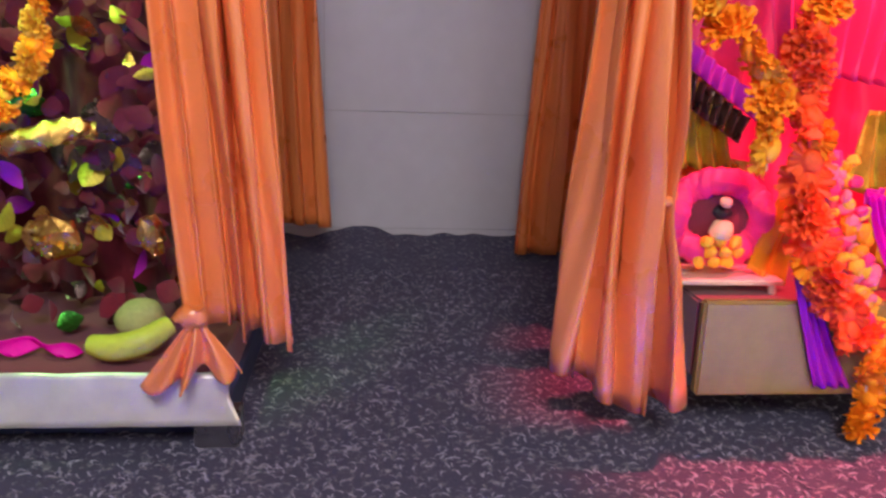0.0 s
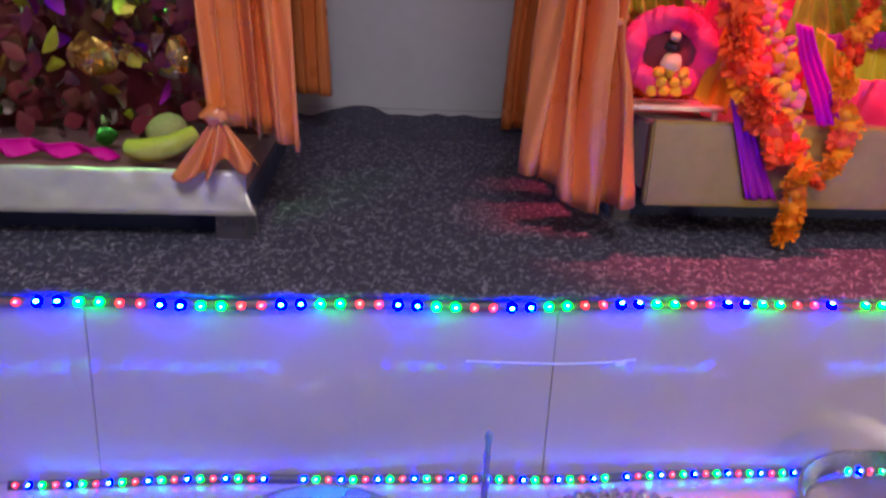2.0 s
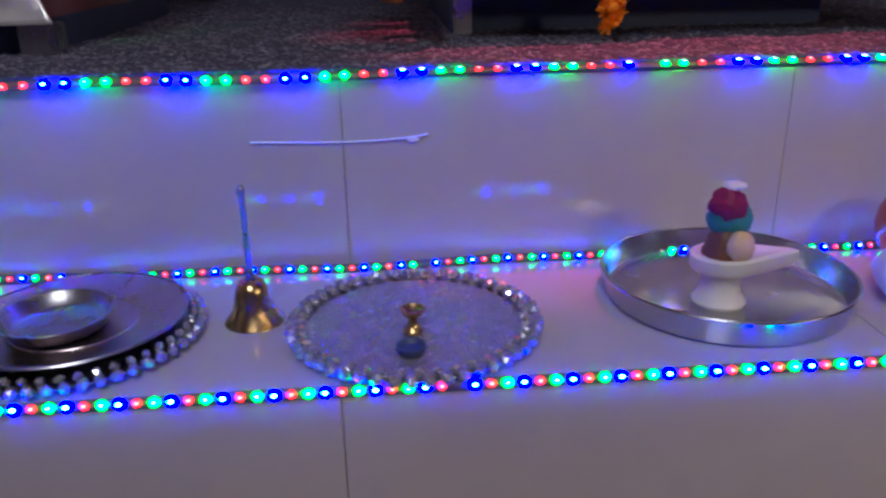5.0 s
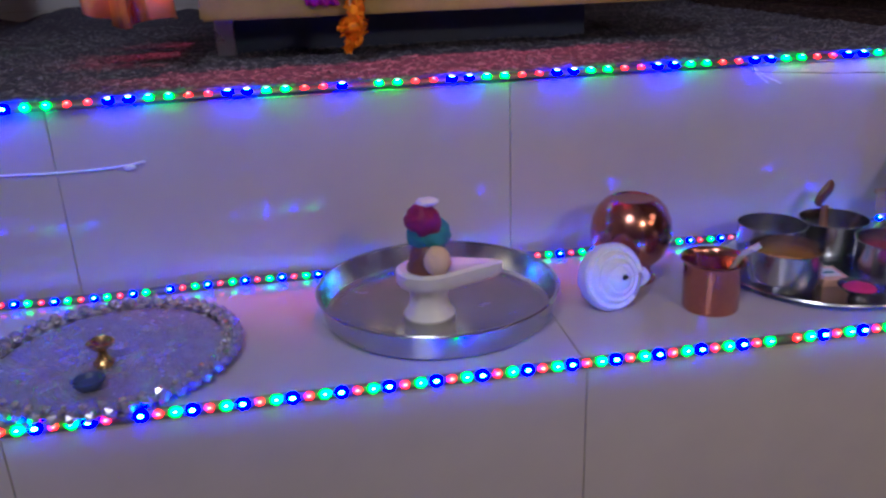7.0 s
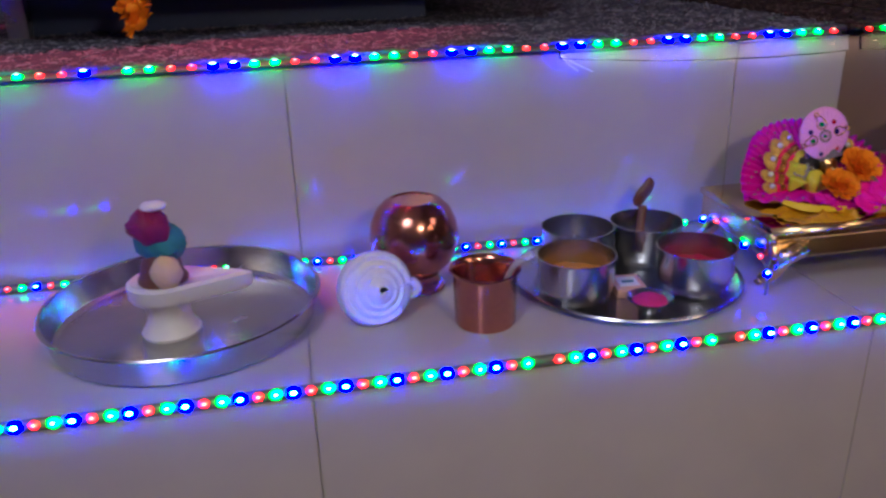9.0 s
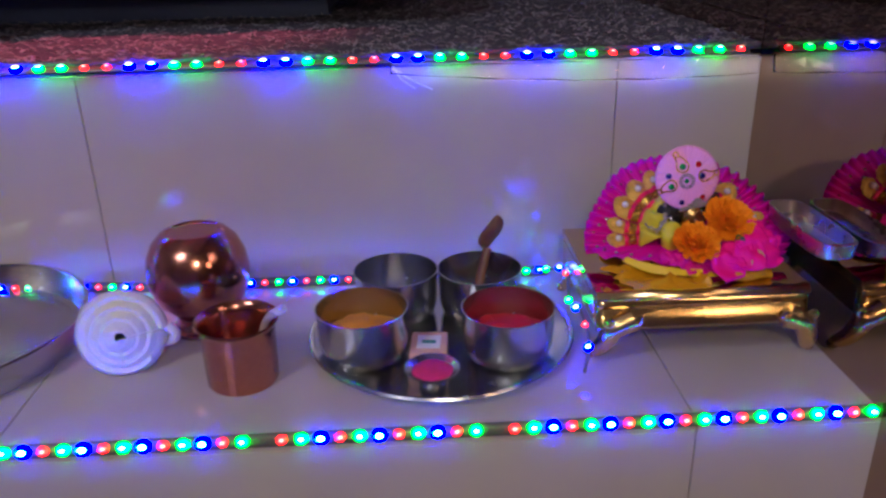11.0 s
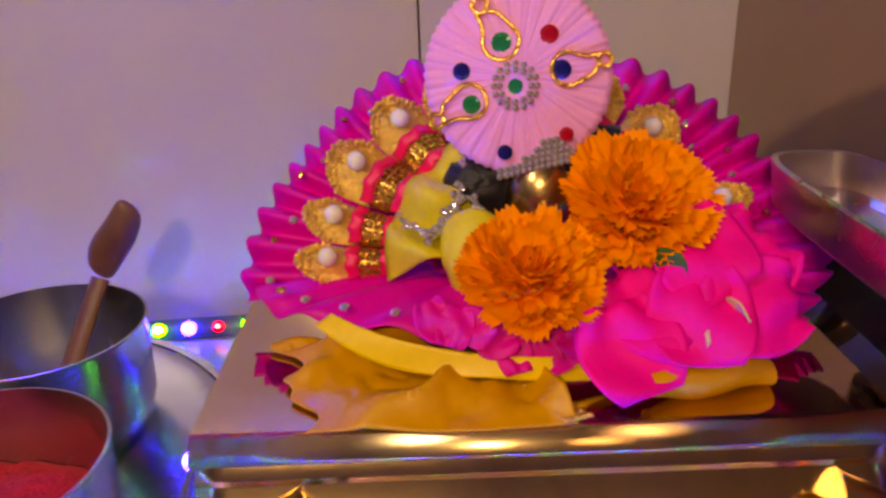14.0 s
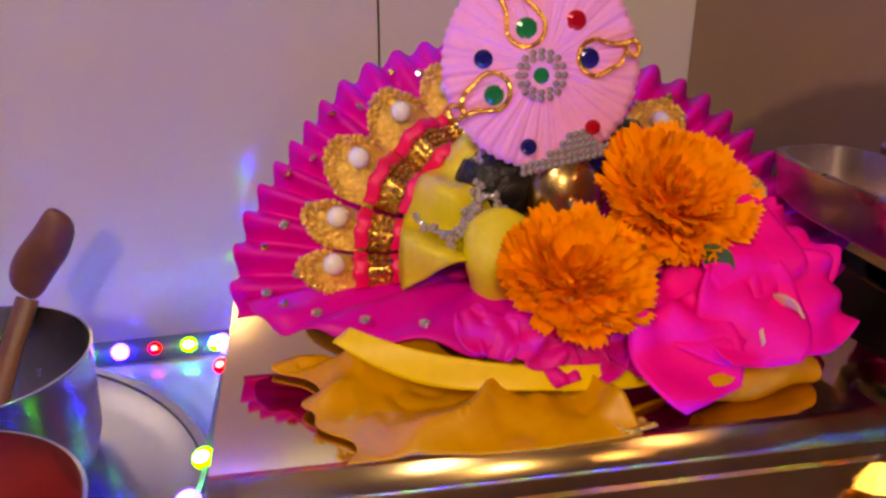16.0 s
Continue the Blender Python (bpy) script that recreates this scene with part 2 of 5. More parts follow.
def lathe(profile, seg=48, wobble=0.0, lobes=0, bm=None, cx=0, cy=0):
    """Turns a profile of (radius, height) about z; lobes scallop the rim."""
    bm = bm or bmesh.new()
    rings = []
    for r, z in profile:
        if r < 1e-6:
            rings.append([bm.verts.new((cx, cy, z))])
        else:
            ring = []
            for i in range(seg):
                a = 2 * math.pi * i / seg
                k = r * (1 + wobble * math.cos(lobes * a))
                ring.append(bm.verts.new((cx + k * math.cos(a), cy + k * math.sin(a), z)))
            rings.append(ring)
    for a, b in zip(rings, rings[1:]):
        for i in range(seg):
            j = (i + 1) % seg
            if len(a) == 1 and len(b) > 1:
                bm.faces.new((a[0], b[i], b[j]))
            elif len(b) == 1 and len(a) > 1:
                bm.faces.new((a[i], a[j], b[0]))
            elif len(a) > 1:
                bm.faces.new((a[i], a[j], b[j], b[i]))
    return finish(bm)


def sheet(fn, nu, nv, closed=False):
    """A surface fn(u, v) over the unit square."""
    bm = bmesh.new()
    grid = [[bm.verts.new(fn(i / nu, j / nv)) for j in range(nv + 1)] for i in range(nu if closed else nu + 1)]
    n = len(grid)
    for i in range(nu):
        a, b = grid[i], grid[(i + 1) % n]
        for j in range(nv):
            bm.faces.new((a[j], b[j], b[j + 1], a[j + 1]))
    return finish(bm)


def tube(points, radius, seg=8, bm=None, taper=None, flat=1.0):
    """A round rod along points."""
    bm = bm or bmesh.new()
    pts = [Vector(p) for p in points]
    rings = []
    for i, p in enumerate(pts):
        d = (pts[min(i + 1, len(pts) - 1)] - pts[max(i - 1, 0)]).normalized()
        side = d.cross(Vector((0, 0, 1)) if abs(d.z) < 0.95 else Vector((1, 0, 0))).normalized()
        up = side.cross(d)
        r = radius * (taper(i / (len(pts) - 1)) if taper else 1)
        rings.append([bm.verts.new(p + side * r * math.cos(2 * math.pi * k / seg) + up * r * flat * math.sin(2 * math.pi * k / seg)) for k in range(seg)])
    for a, b in zip(rings, rings[1:]):
        for k in range(seg):
            bm.faces.new((a[k], a[(k + 1) % seg], b[(k + 1) % seg], b[k]))
    bm.faces.new(rings[0][::-1])
    bm.faces.new(rings[-1])
    return finish(bm)


def ball(r, seg=12, squash=(1, 1, 1), at=(0, 0, 0), bm=None):
    bm = bm or bmesh.new()
    made = bmesh.ops.create_uvsphere(bm, u_segments=seg, v_segments=max(5, seg * 2 // 3), radius=r)["verts"]
    for v in made:
        v.co = Vector((v.co.x * squash[0] + at[0], v.co.y * squash[1] + at[1], v.co.z * squash[2] + at[2]))
    return finish(bm)


def lumpy(bm, amount, scale, seed=0.0):
    for v in bm.verts:
        d = noise.noise_vector(v.co * scale + Vector((seed, seed * 1.7, 0)))
        v.co += d * amount
    return finish(bm)


def smooth_path(points, n):
    """A Catmull-Rom line through points."""
    p = [Vector(q) for q in points]
    p = [2 * p[0] - p[1]] + p + [2 * p[-1] - p[-2]]
    out = []
    for i in range(1, len(p) - 2):
        for k in range(n):
            t = k / n
            out.append(0.5 * (2 * p[i] + (p[i + 1] - p[i - 1]) * t + (2 * p[i - 1] - 5 * p[i] + 4 * p[i + 1] - p[i + 2]) * t * t + (3 * p[i] - p[i - 1] - 3 * p[i + 1] + p[i + 2]) * t ** 3))
    return out + [p[-2]]


# ---- the setting ----
SHELF_Z, DECK_Z, SHELF_Y, RISER_Y, BACK_Y, SIDE_X, LEFT_X, FRONT_Y, TOP_Z = 0.40, 0.62, 0.28, 0.56, 1.66, 1.353, -1.6, -2.2, 2.5
solo("floor", box(LEFT_X, 1.55, FRONT_Y, SHELF_Y, -0.1, 0.0), PAINT, "plain dull floor in front of the steps", "floor", kind="structure")
solo("ceiling", box(LEFT_X, 1.55, FRONT_Y, BACK_Y, TOP_Z, TOP_Z + 0.1), PAINT, "plain painted ceiling", "ceiling", kind="structure")
solo("wall_south", box(LEFT_X, 1.55, FRONT_Y - 0.1, FRONT_Y, 0, TOP_Z), PAINT, "plain painted wall", "wall", kind="structure")
solo("wall_west", box(LEFT_X - 0.1, LEFT_X, FRONT_Y, BACK_Y, 0, TOP_Z), PAINT, "plain painted wall", "wall", kind="structure")


def tiled(name, label, core, tiles):
    """A wall or step of a dark core with proud glazed tiles as parts."""
    base = solo(name, box(*core), GROUT, label, "wall" if "wall" in name else "step", kind="structure")
    for t in tiles:
        part("tile", box(*t, bevel=0.0004), {"wall_north": WHITE_TILE, "wall_east": BRONZE_PANEL}.get(name, TILE), base)
    return base


JOINTS = [-1.6, -1.33, -0.825, -0.32, 0.185, 0.691, 1.203, 1.40]
G = 0.0004
span = list(zip(JOINTS, JOINTS[1:]))
tiled("lower_step", "lower step clad in glossy beige tiles", (LEFT_X, 1.40, SHELF_Y + 0.008, RISER_Y, 0.0, SHELF_Z - 0.008),
      [(a + G, b - G, SHELF_Y, SHELF_Y + 0.008, 0.0, SHELF_Z - 0.008) for a, b in span] + [(a + G, b - G, SHELF_Y, RISER_Y, SHELF_Z - 0.008, SHELF_Z) for a, b in span])
tiled("upper_step", "upper step with a glossy beige tiled riser", (LEFT_X, 1.40, RISER_Y + 0.008, BACK_Y, 0.0, DECK_Z - 0.004),
      [(a + G, b - G, RISER_Y, RISER_Y + 0.008, SHELF_Z, DECK_Z - 0.004) for a, b in span])
east = tiled("wall_east", "mirror-polished brown tiled side wall", (SIDE_X + 0.008, SIDE_X + 0.12, FRONT_Y, BACK_Y, 0.0, TOP_Z),
      [(SIDE_X, SIDE_X + 0.008, y0 + G, y1 - G, z0 + G, z1 - G) for y0, y1 in ((-2.3, -1.1), (-1.1, -0.5), (-0.5, 0.06), (0.06, 0.56), (0.56, 1.11), (1.11, 1.66)) for z0, z1 in ((0, 0.65), (0.65, 1.25), (1.25, 1.85), (1.85, 2.5))])
east.matrix_basis = pose(-0.011, 0, 0)
tiled("wall_north", "pale grey glossy tiled back wall", (LEFT_X, SIDE_X, BACK_Y + 0.008, BACK_Y + 0.12, 0.0, TOP_Z),
      [(x + G, x + 0.737 - G, BACK_Y, BACK_Y + 0.008, 0.665 + 0.255 * k + G, 0.665 + 0.255 * (k + 1) - G) for x in (-1.6, -0.863, -0.126, 0.611) for k in range(7)] +
      [(x + G, x + 0.737 - G, BACK_Y, BACK_Y + 0.008, 0.41 + G, 0.665 - G) for x in (-1.6, -0.863, -0.126, 0.611)])


def carpet_at(u, v):
    x, y = LEFT_X + 0.01 + (SIDE_X - LEFT_X - 0.02) * u, RISER_Y + 0.004 + (BACK_Y - RISER_Y - 0.01) * v
    rise = max(0.0, (y - 1.36) / 0.28)
    z = DECK_Z + 0.006 + 0.0025 * noise.noise(Vector((x * 14, y * 14, 0))) + 0.0015 * noise.noise(Vector((x * 60, y * 60, 3)))
    z += rise ** 1.6 * (0.030 + 0.028 * noise.noise(Vector((x * 5.5, 0.3, 1))) + 0.012 * noise.noise(Vector((x * 19, 0.3, 7))))
    return (x, y, z)


carpet = solo("carpet", sheet(carpet_at, 300, 90), CARPET, "black carpet with pale flecks, rucked against the back wall", "carpet", kind="structure", thick=0.006)

rnd = random.Random(5)
verts, faces = [], []
for i in range(15000):
    u, v = rnd.uniform(0.1, 0.999), rnd.random() ** 1.25 * 0.8
    c = Vector(carpet_at(u, v)) + Vector((0, 0, 0.0036))
    a, size = rnd.uniform(0, 6.28), rnd.uniform(0.6, 1.3)
    d, e = Vector((math.cos(a), math.sin(a), 0)), Vector((-math.sin(a), math.cos(a), 0))
    bend, n = rnd.uniform(-0.002, 0.002), len(verts)
    for q, w, h in ((-1, 0.5, 0), (-0.3, 1, 0.0016), (0.4, 0.9, 0.0014), (1, 0.4, 0)):
        m = c + d * q * 0.0046 * size + e * bend * q * q + Vector((0, 0, h))
        verts += [m - e * 0.0010 * w * size, m + e * 0.0010 * w * size + Vector((0, 0, 0.0005))]
    faces += [(n + k, n + k + 1, n + k + 3, n + k + 2) for k in (0, 2, 4)]
me = bpy.data.meshes.new("fleck_fibres")
me.from_pydata([tuple(q) for q in verts], [], faces)
me.materials.append(FIBRE)
fibres = new("fleck_fibres", me)
fibres.parent = carpet
tagged(fibres, "pale grey loops of fleck in the carpet", kind="stuff")

# ---- light strips ----
LED_MESH, LED_SMALL = {}, {}
for key in "RGB":
    for store, mat, k in ((LED_MESH, LED_GLOW[key], 1.0), (LED_SMALL, LED_DIM[key], 0.74)):
        # glowing dome as wide as the lamp's glare halo, with a burnt-out pale core
        halo, pale_core = ({"R": 0.0034, "G": 0.0042, "B": 0.0048}[key] * k, {"R": 0.0017, "G": 0.0028, "B": 0.0031}[key] * k)
        bm = ball(halo, 16, (1.05, 1.0, 0.62))
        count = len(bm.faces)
        ball(pale_core, 12, (1.15, 0.9, 0.6), (0, 0, halo * 0.62 - pale_core * 0.16), bm)
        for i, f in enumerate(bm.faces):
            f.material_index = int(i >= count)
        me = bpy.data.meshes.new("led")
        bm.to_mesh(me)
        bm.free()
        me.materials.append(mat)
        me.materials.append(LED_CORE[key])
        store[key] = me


def led_strip(label, path, lamps, tilt, width=0.010, store=LED_MESH):
    """A flexible tape along path (x to place), with one small lamp per entry of lamps (x, colour)."""
    base = thing("led_strip_light", label, "led strip", 0, 0, 0, group="coloured light strips")
    xs = [x for x, _ in lamps]
    x0, x1 = min(xs) - 0.008, max(xs) + 0.008
    n = max(8, int((x1 - x0) / 0.02))

    def tape(u, v):
        x = x0 + (x1 - x0) * u
        p, w = Vector(path(x)), radians(tilt(x))
        c, s = math.cos(w), math.sin(w)
        return p + Vector((0, c, s)) * (v - 0.5) * width

    part("tape", sheet(tape, n, 1), TAPE, base, "translucent plastic tape", thick=0.0012)
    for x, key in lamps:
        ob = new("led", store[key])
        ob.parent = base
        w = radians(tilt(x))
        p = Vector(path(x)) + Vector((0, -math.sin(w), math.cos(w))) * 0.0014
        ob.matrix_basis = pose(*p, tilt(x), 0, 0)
    return base


low = []
x = 0.270
for i in range(60):
    low.append((x - 0.014 * i, "RBG"[i % 3]))
low += [(0.298 + 0.014 * i, "BRG"[i % 3]) for i in range(42)]
low += [(0.900 + 0.014 * i, "RGB"[i % 3]) for i in range(11)]
low += [(1.068 + 0.014 * i, "RGB"[i % 3]) for i in range(20)]
led_strip("red, green and blue light strip along the lower step", lambda x: (x, 0.2808, SHELF_Z + 0.0014), low, lambda x: 70)


def sag(x):
    """Where the tape has peeled and hangs forward."""
    return 1 / (1 + math.exp((x - 0.24) * 40)) * (0.75 + 0.25 * math.cos((x - 0.1) * 22))


up = [(0.499, "B")] + [(0.499 - 0.0205 * (i + 1), "RRGGBB"[i % 6]) for i in range(50)]
up += [(0.540 + 0.0205 * i, "GGRRBB"[i % 6]) for i in range(39)]
led_strip("light strip with paired coloured lamps along the upper step's edge", lambda x: (x, 0.5555 - 0.007 * sag(x), DECK_Z + 0.0035 - 0.002 * sag(x)), up, lambda x: 22 + 68 * sag(x))
mid = [(-0.14 - 0.0141 * i, "BRG"[i % 3]) for i in range(20)]
mid += [(-0.095 + 0.0141 * i, "RBG"[(i + 1) % 3]) for i in range(26)] + [(0.284 + 0.0141 * i, "BRG"[i % 3]) for i in range(61)]


def mid_path(x):
    w = 0.553 - 0.004 * math.sin(x * 9) - max(0.0, x - 0.5) * 0.012
    return (x, w - 0.003, SHELF_Z + 0.0055 + 0.0012 * math.sin(x * 23))


led_strip("light strip lying along the foot of the riser", mid_path, mid, lambda x: 60, store=LED_SMALL)


# ---- curtains ----
def folds(u, v, seed, count):
    """Uneven folds that drift and merge on their way down."""
    w = u + 0.17 * noise.noise(Vector((u * 2.6, v * 1.5, seed))) + 0.03 * math.sin(5 * v + seed)
    big = math.sin(2 * math.pi * count * 0.62 * w + seed)
    small = noise.noise(Vector((w * count * 3.0, v * 1.1, seed + 4)))
    big *= 0.75 + 1.0 * noise.noise(Vector((u * 3.3, v * 1.2, seed + 9)))
    crease = noise.noise(Vector((w * count * 1.6 + 3.0 * v, v * 5.0, seed + 2)))
    return big + 0.9 * small + 0.35 * crease


def curtain(name, label, y, left, right, hem, top, seed, count, depth, slant=0.0, pinch=None):
    """A hanging pleated panel; left(v), right(v) are its edges and hem(u) its lower edge."""
    base = thing(name, label, "curtain", (left(0) + right(0)) / 2, y, hem(0.5), group="orange shrine curtains")
    o = base.matrix_basis.translation.copy()

    def at(u, v):
        z = hem(u) + (top - hem(u)) * v
        w = (z - hem(0.5)) / (top - hem(0.5))
        x = left(w) + (right(w) - left(w)) * u
        d = depth * (0.7 + 0.5 * (1 - v))
        if pinch:
            pull = math.exp(-((z - pinch[1]) / 0.055) ** 2) * max(0.0, min(1.0, (u - 0.45) * 5)) * 0.72
            x += (pinch[0] - x) * pull
            d *= 1 - 0.5 * pull
        return Vector((x + 0.25 * d * math.sin(2 * math.pi * count * u + 1.3 + seed), y + slant * (u - 0.5) + d * folds(u, v, seed, count), z)) - o

    part("panel", sheet(at, 110, 44), SATIN, base, thick=0.0012, sharp=80)
    return base, o


cl, o = curtain("curtain", "orange satin curtain tied in a knot at its lower corner", 0.724, lambda w: -0.219 - 0.055 * w, lambda w: -0.106 - 0.045 * w,
                lambda u: 0.778 - 0.030 * u + 0.008 * math.sin(3.1 * u), 1.62, 0.4, 5.6, 0.021)
part("knot", lumpy(ball(0.014, 14, (1.2, 0.9, 0.8), Vector((-0.205, 0.708, 0.793)) - o), 0.006, 110), SATIN, cl)


def tail_l(u, v):
    a = -0.75 + 1.55 * u + 0.10 * math.sin(9 * u) * v
    r = 0.010 + 0.082 * v * (0.78 + 0.14 * math.cos(5 * u) + 0.10 * math.sin(17 * u + 1))
    return Vector((-0.203 + r * math.sin(a) * 0.9, 0.711 - 0.012 * v + 0.013 * v * math.sin(20 * u + 2 * v) + 0.007 * v * math.sin(11 * u), 0.795 - r * math.cos(a * 0.8))) - o


part("gathered_tail", sheet(tail_l, 60, 14), SATIN, cl, "gathered tail of the knotted corner", thick=0.0012)
cr, o = curtain("curtain", "orange satin curtain gathered with a tie at the side", 0.716, lambda w: 0.157 + 0.043 * min(1, w * 1.6), lambda w: 0.317 - 0.054 * min(1, w * 1.7),
                lambda u: 0.735 - 0.045 * min(1, u * 1.8) + 0.006 * math.sin(9 * u), 1.62, 2.2, 6.2, 0.021, pinch=(0.262, 0.918))
part("tie", tube(smooth_path([Vector(p) - o for p in ((0.250, 0.706, 0.921), (0.256, 0.698, 0.917), (0.265, 0.700, 0.919), (0.272, 0.714, 0.924))], 4), 0.005, 8), SATIN, cr, "twisted cloth tie")
curtain("curtain", "orange satin curtain at the back of the gap", 1.41, lambda w: -0.30 - 0.02 * w, lambda w: -0.103 - 0.055 * w, lambda u: 0.735 - 0.01 * u, 1.62, 1.1, 8, 0.012)
curtain("curtain", "orange satin curtain in shade at the back of the gap", 1.48, lambda w: 0.262 + 0.045 * w, lambda w: 0.50, lambda u: 0.655 + 0.01 * u, 1.62, 0.2, 9, 0.014)

# ---- left altar ----
al = thing("altar", "low altar with crumpled silver front on blue plinth", "altar", -0.45, 0.85, DECK_Z + 0.006)
o = al.matrix_basis.translation.copy()
part("plinth", box(-0.95 - o.x, -0.185 - o.x, 0.785 - o.y, 1.36 - o.y, 0, 0.045, 0.002), BASE_PAINT, al, "dark blue plinth")
part("foot", box(-0.218 - o.x, -0.170 - o.x, 0.748 - o.y, 0.782 - o.y, 0, 0.041, 0.002), DARKSTEEL, al, "grey block foot")


def silver_front(u, v):
    x = -0.95 + 0.788 * u
    return Vector((x - 0.025 * v * (u > 0.985), 0.722 + 0.014 * v + 0.0015 * noise.noise(Vector((x * 30, v * 3, 0))), 0.668 + 0.054 * v + 0.003 * v * noise.noise(Vector((x * 22, 1, 0))))) - o


part("front_sheet", sheet(silver_front, 160, 8), SILVER, al, "crumpled silver sheet front", thick=0.002)
part("top_board", box(-0.95 - o.x, -0.19 - o.x, 0.738 - o.y, 1.36 - o.y, 0.042, 0.09, 0.002), MAROON, al, "maroon cloth top")

# ---- right altar ----
ar = thing("altar", "low altar with a polished gold front panel", "altar", 0.75, 0.95, DECK_Z + 0.006)
o = ar.matrix_basis.translation.copy()
part("plinth", box(0.335 - o.x, 0.90 - o.x, 0.90 - o.y, 1.36 - o.y, 0, 0.075, 0.002), BASE_PAINT, ar, "dark blue plinth")
part("foot", box(0.338 - o.x, 0.364 - o.x, 0.872 - o.y, 0.898 - o.y, 0, 0.075, 0.002), DARKSTEEL, ar, "grey block foot")
part("front_panel", box(0.335 - o.x, 1.012 - o.x, 0.745 - o.y, 0.760 - o.y, 0.060, 0.172, 0.003), GOLD_SATIN, ar)
part("top_board", box(0.335 - o.x, 1.012 - o.x, 0.761 - o.y, 1.36 - o.y, 0.076, 0.168, 0.003), MAROON, ar, "maroon cloth top")

# ---- shelf: plates and vessels ----
def beads(parent, r, z, count, size, mat, squash=(1, 1, 1.3), name="bead"):
    bm = bmesh.new()
    bmesh.ops.create_icosphere(bm, subdivisions=1, radius=size)
    for v in bm.verts:
        v.co = Vector((v.co.x * squash[0], v.co.y * squash[1], v.co.z * squash[2]))
    me = bpy.data.meshes.new(name)
    bm.to_mesh(me)
    bm.free()
    me.materials.append(mat)
    for i in range(count):
        a = 2 * math.pi * i / count
        ob = new(name, me)
        ob.parent = parent
        ob.matrix_basis = pose(r * math.cos(a), r * math.sin(a), z, 17 * i, 31 * i, 53 * i)


def facet_disc(r, z, n, size, seed):
    """A disc packed with small cut pyramids."""
    rnd = random.Random(seed)
    bm = lathe([(0, z - 0.001), (r, z - 0.001), (r, z + 0.0005), (0, z + 0.0005)], 40)
    golden = math.pi * (3 - math.sqrt(5))
    for i in range(n):
        q = r * 0.97 * math.sqrt((i + 0.5) / n)
        a = golden * i
        c = Vector((q * math.cos(a), q * math.sin(a), z + 0.0006))
        t = rnd.random() * 6
        s = size * rnd.uniform(0.8, 1.2)
        tip = bm.verts.new(c + Vector((rnd.uniform(-0.3, 0.3) * s, rnd.uniform(-0.3, 0.3) * s, s * rnd.uniform(0.14, 0.34))))
        ring = [bm.verts.new(c + Vector((s * math.cos(t + k * 1.5708), s * math.sin(t + k * 1.5708), 0))) for k in range(4)]
        for k in range(4):
            bm.faces.new((ring[k], ring[(k + 1) % 4], tip))
    for f in bm.faces:
        f.smooth = False
    return bm


# plate with a smaller thali and a dish stacked on it
p = thing("decorated_plate", "round plate edged with cut crystal beads holding a thali and dish", "plate", -0.073, 0.410, SHELF_Z)
part("base_disc", lathe([(0, 0.001), (0.100, 0.001), (0.116, 0.008), (0.117, 0.010), (0.1, 0.006), (0, 0.005)], 64), DARKSTEEL, p)
beads(p, 0.1165, 0.0095, 52, 0.0055, CRYSTAL)
beads(p, 0.108, 0.014, 46, 0.0042, STONE_CLEAR)
t2 = thing("thali", "dull metal thali with a raised rim lying on a beaded plate", "plate", -0.073, 0.410, SHELF_Z + 0.0135)
part("plate_body", lathe([(0, 0), (0.085, 0), (0.102, 0.009), (0.1035, 0.0105), (0.101, 0.0115), (0.083, 0.0028), (0, 0.003)], 72), THALI, t2)
part("rim", lathe([(0.1025, 0.0100), (0.105, 0.0098), (0.1062, 0.0110), (0.105, 0.0125), (0.1025, 0.0122), (0.1025, 0.0100)], 72), DARKSTEEL, t2, "bright rolled rim")
part("raised_ring", lathe([(0.060, 0.0026), (0.059, 0.0038), (0.057, 0.0040), (0.056, 0.0028)], 60), THALI, t2)
solo("small_dish", lathe([(0, 0), (0.040, 0), (0.046, 0.004), (0.052, 0.016), (0.0545, 0.0165), (0.0545, 0.018), (0.051, 0.018), (0.044, 0.006), (0.038, 0.003), (0, 0.003)], 60), DARKSTEEL, "round steel dish standing in a brass thali", "dish", at=pose(-0.085, 0.398, SHELF_Z + 0.0170))

# hand bell
b = thing("hand_bell", "small brass hand bell with a slender silver handle", "bell", 0.093, 0.430, SHELF_Z)
part("bell_body", lathe([(0, 0.045), (0.008, 0.045), (0.013, 0.042), (0.0165, 0.034), (0.0185, 0.022), (0.022, 0.010), (0.029, 0.002), (0.030, 0.0), (0.027, 0.0), (0.02, 0.010), (0.015, 0.034), (0, 0.041)], 40), BRASS, b)
part("handle", lathe([(0, 0.142), (0.003, 0.140), (0.0045, 0.135), (0.0028, 0.129), (0.0028, 0.118), (0.0042, 0.113), (0.0028, 0.108), (0.003, 0.086), (0.0045, 0.080), (0.003, 0.074), (0.0035, 0.054), (0.0055, 0.046), (0.005, 0.044)], 16), DARKSTEEL, b, "turned silver handle")

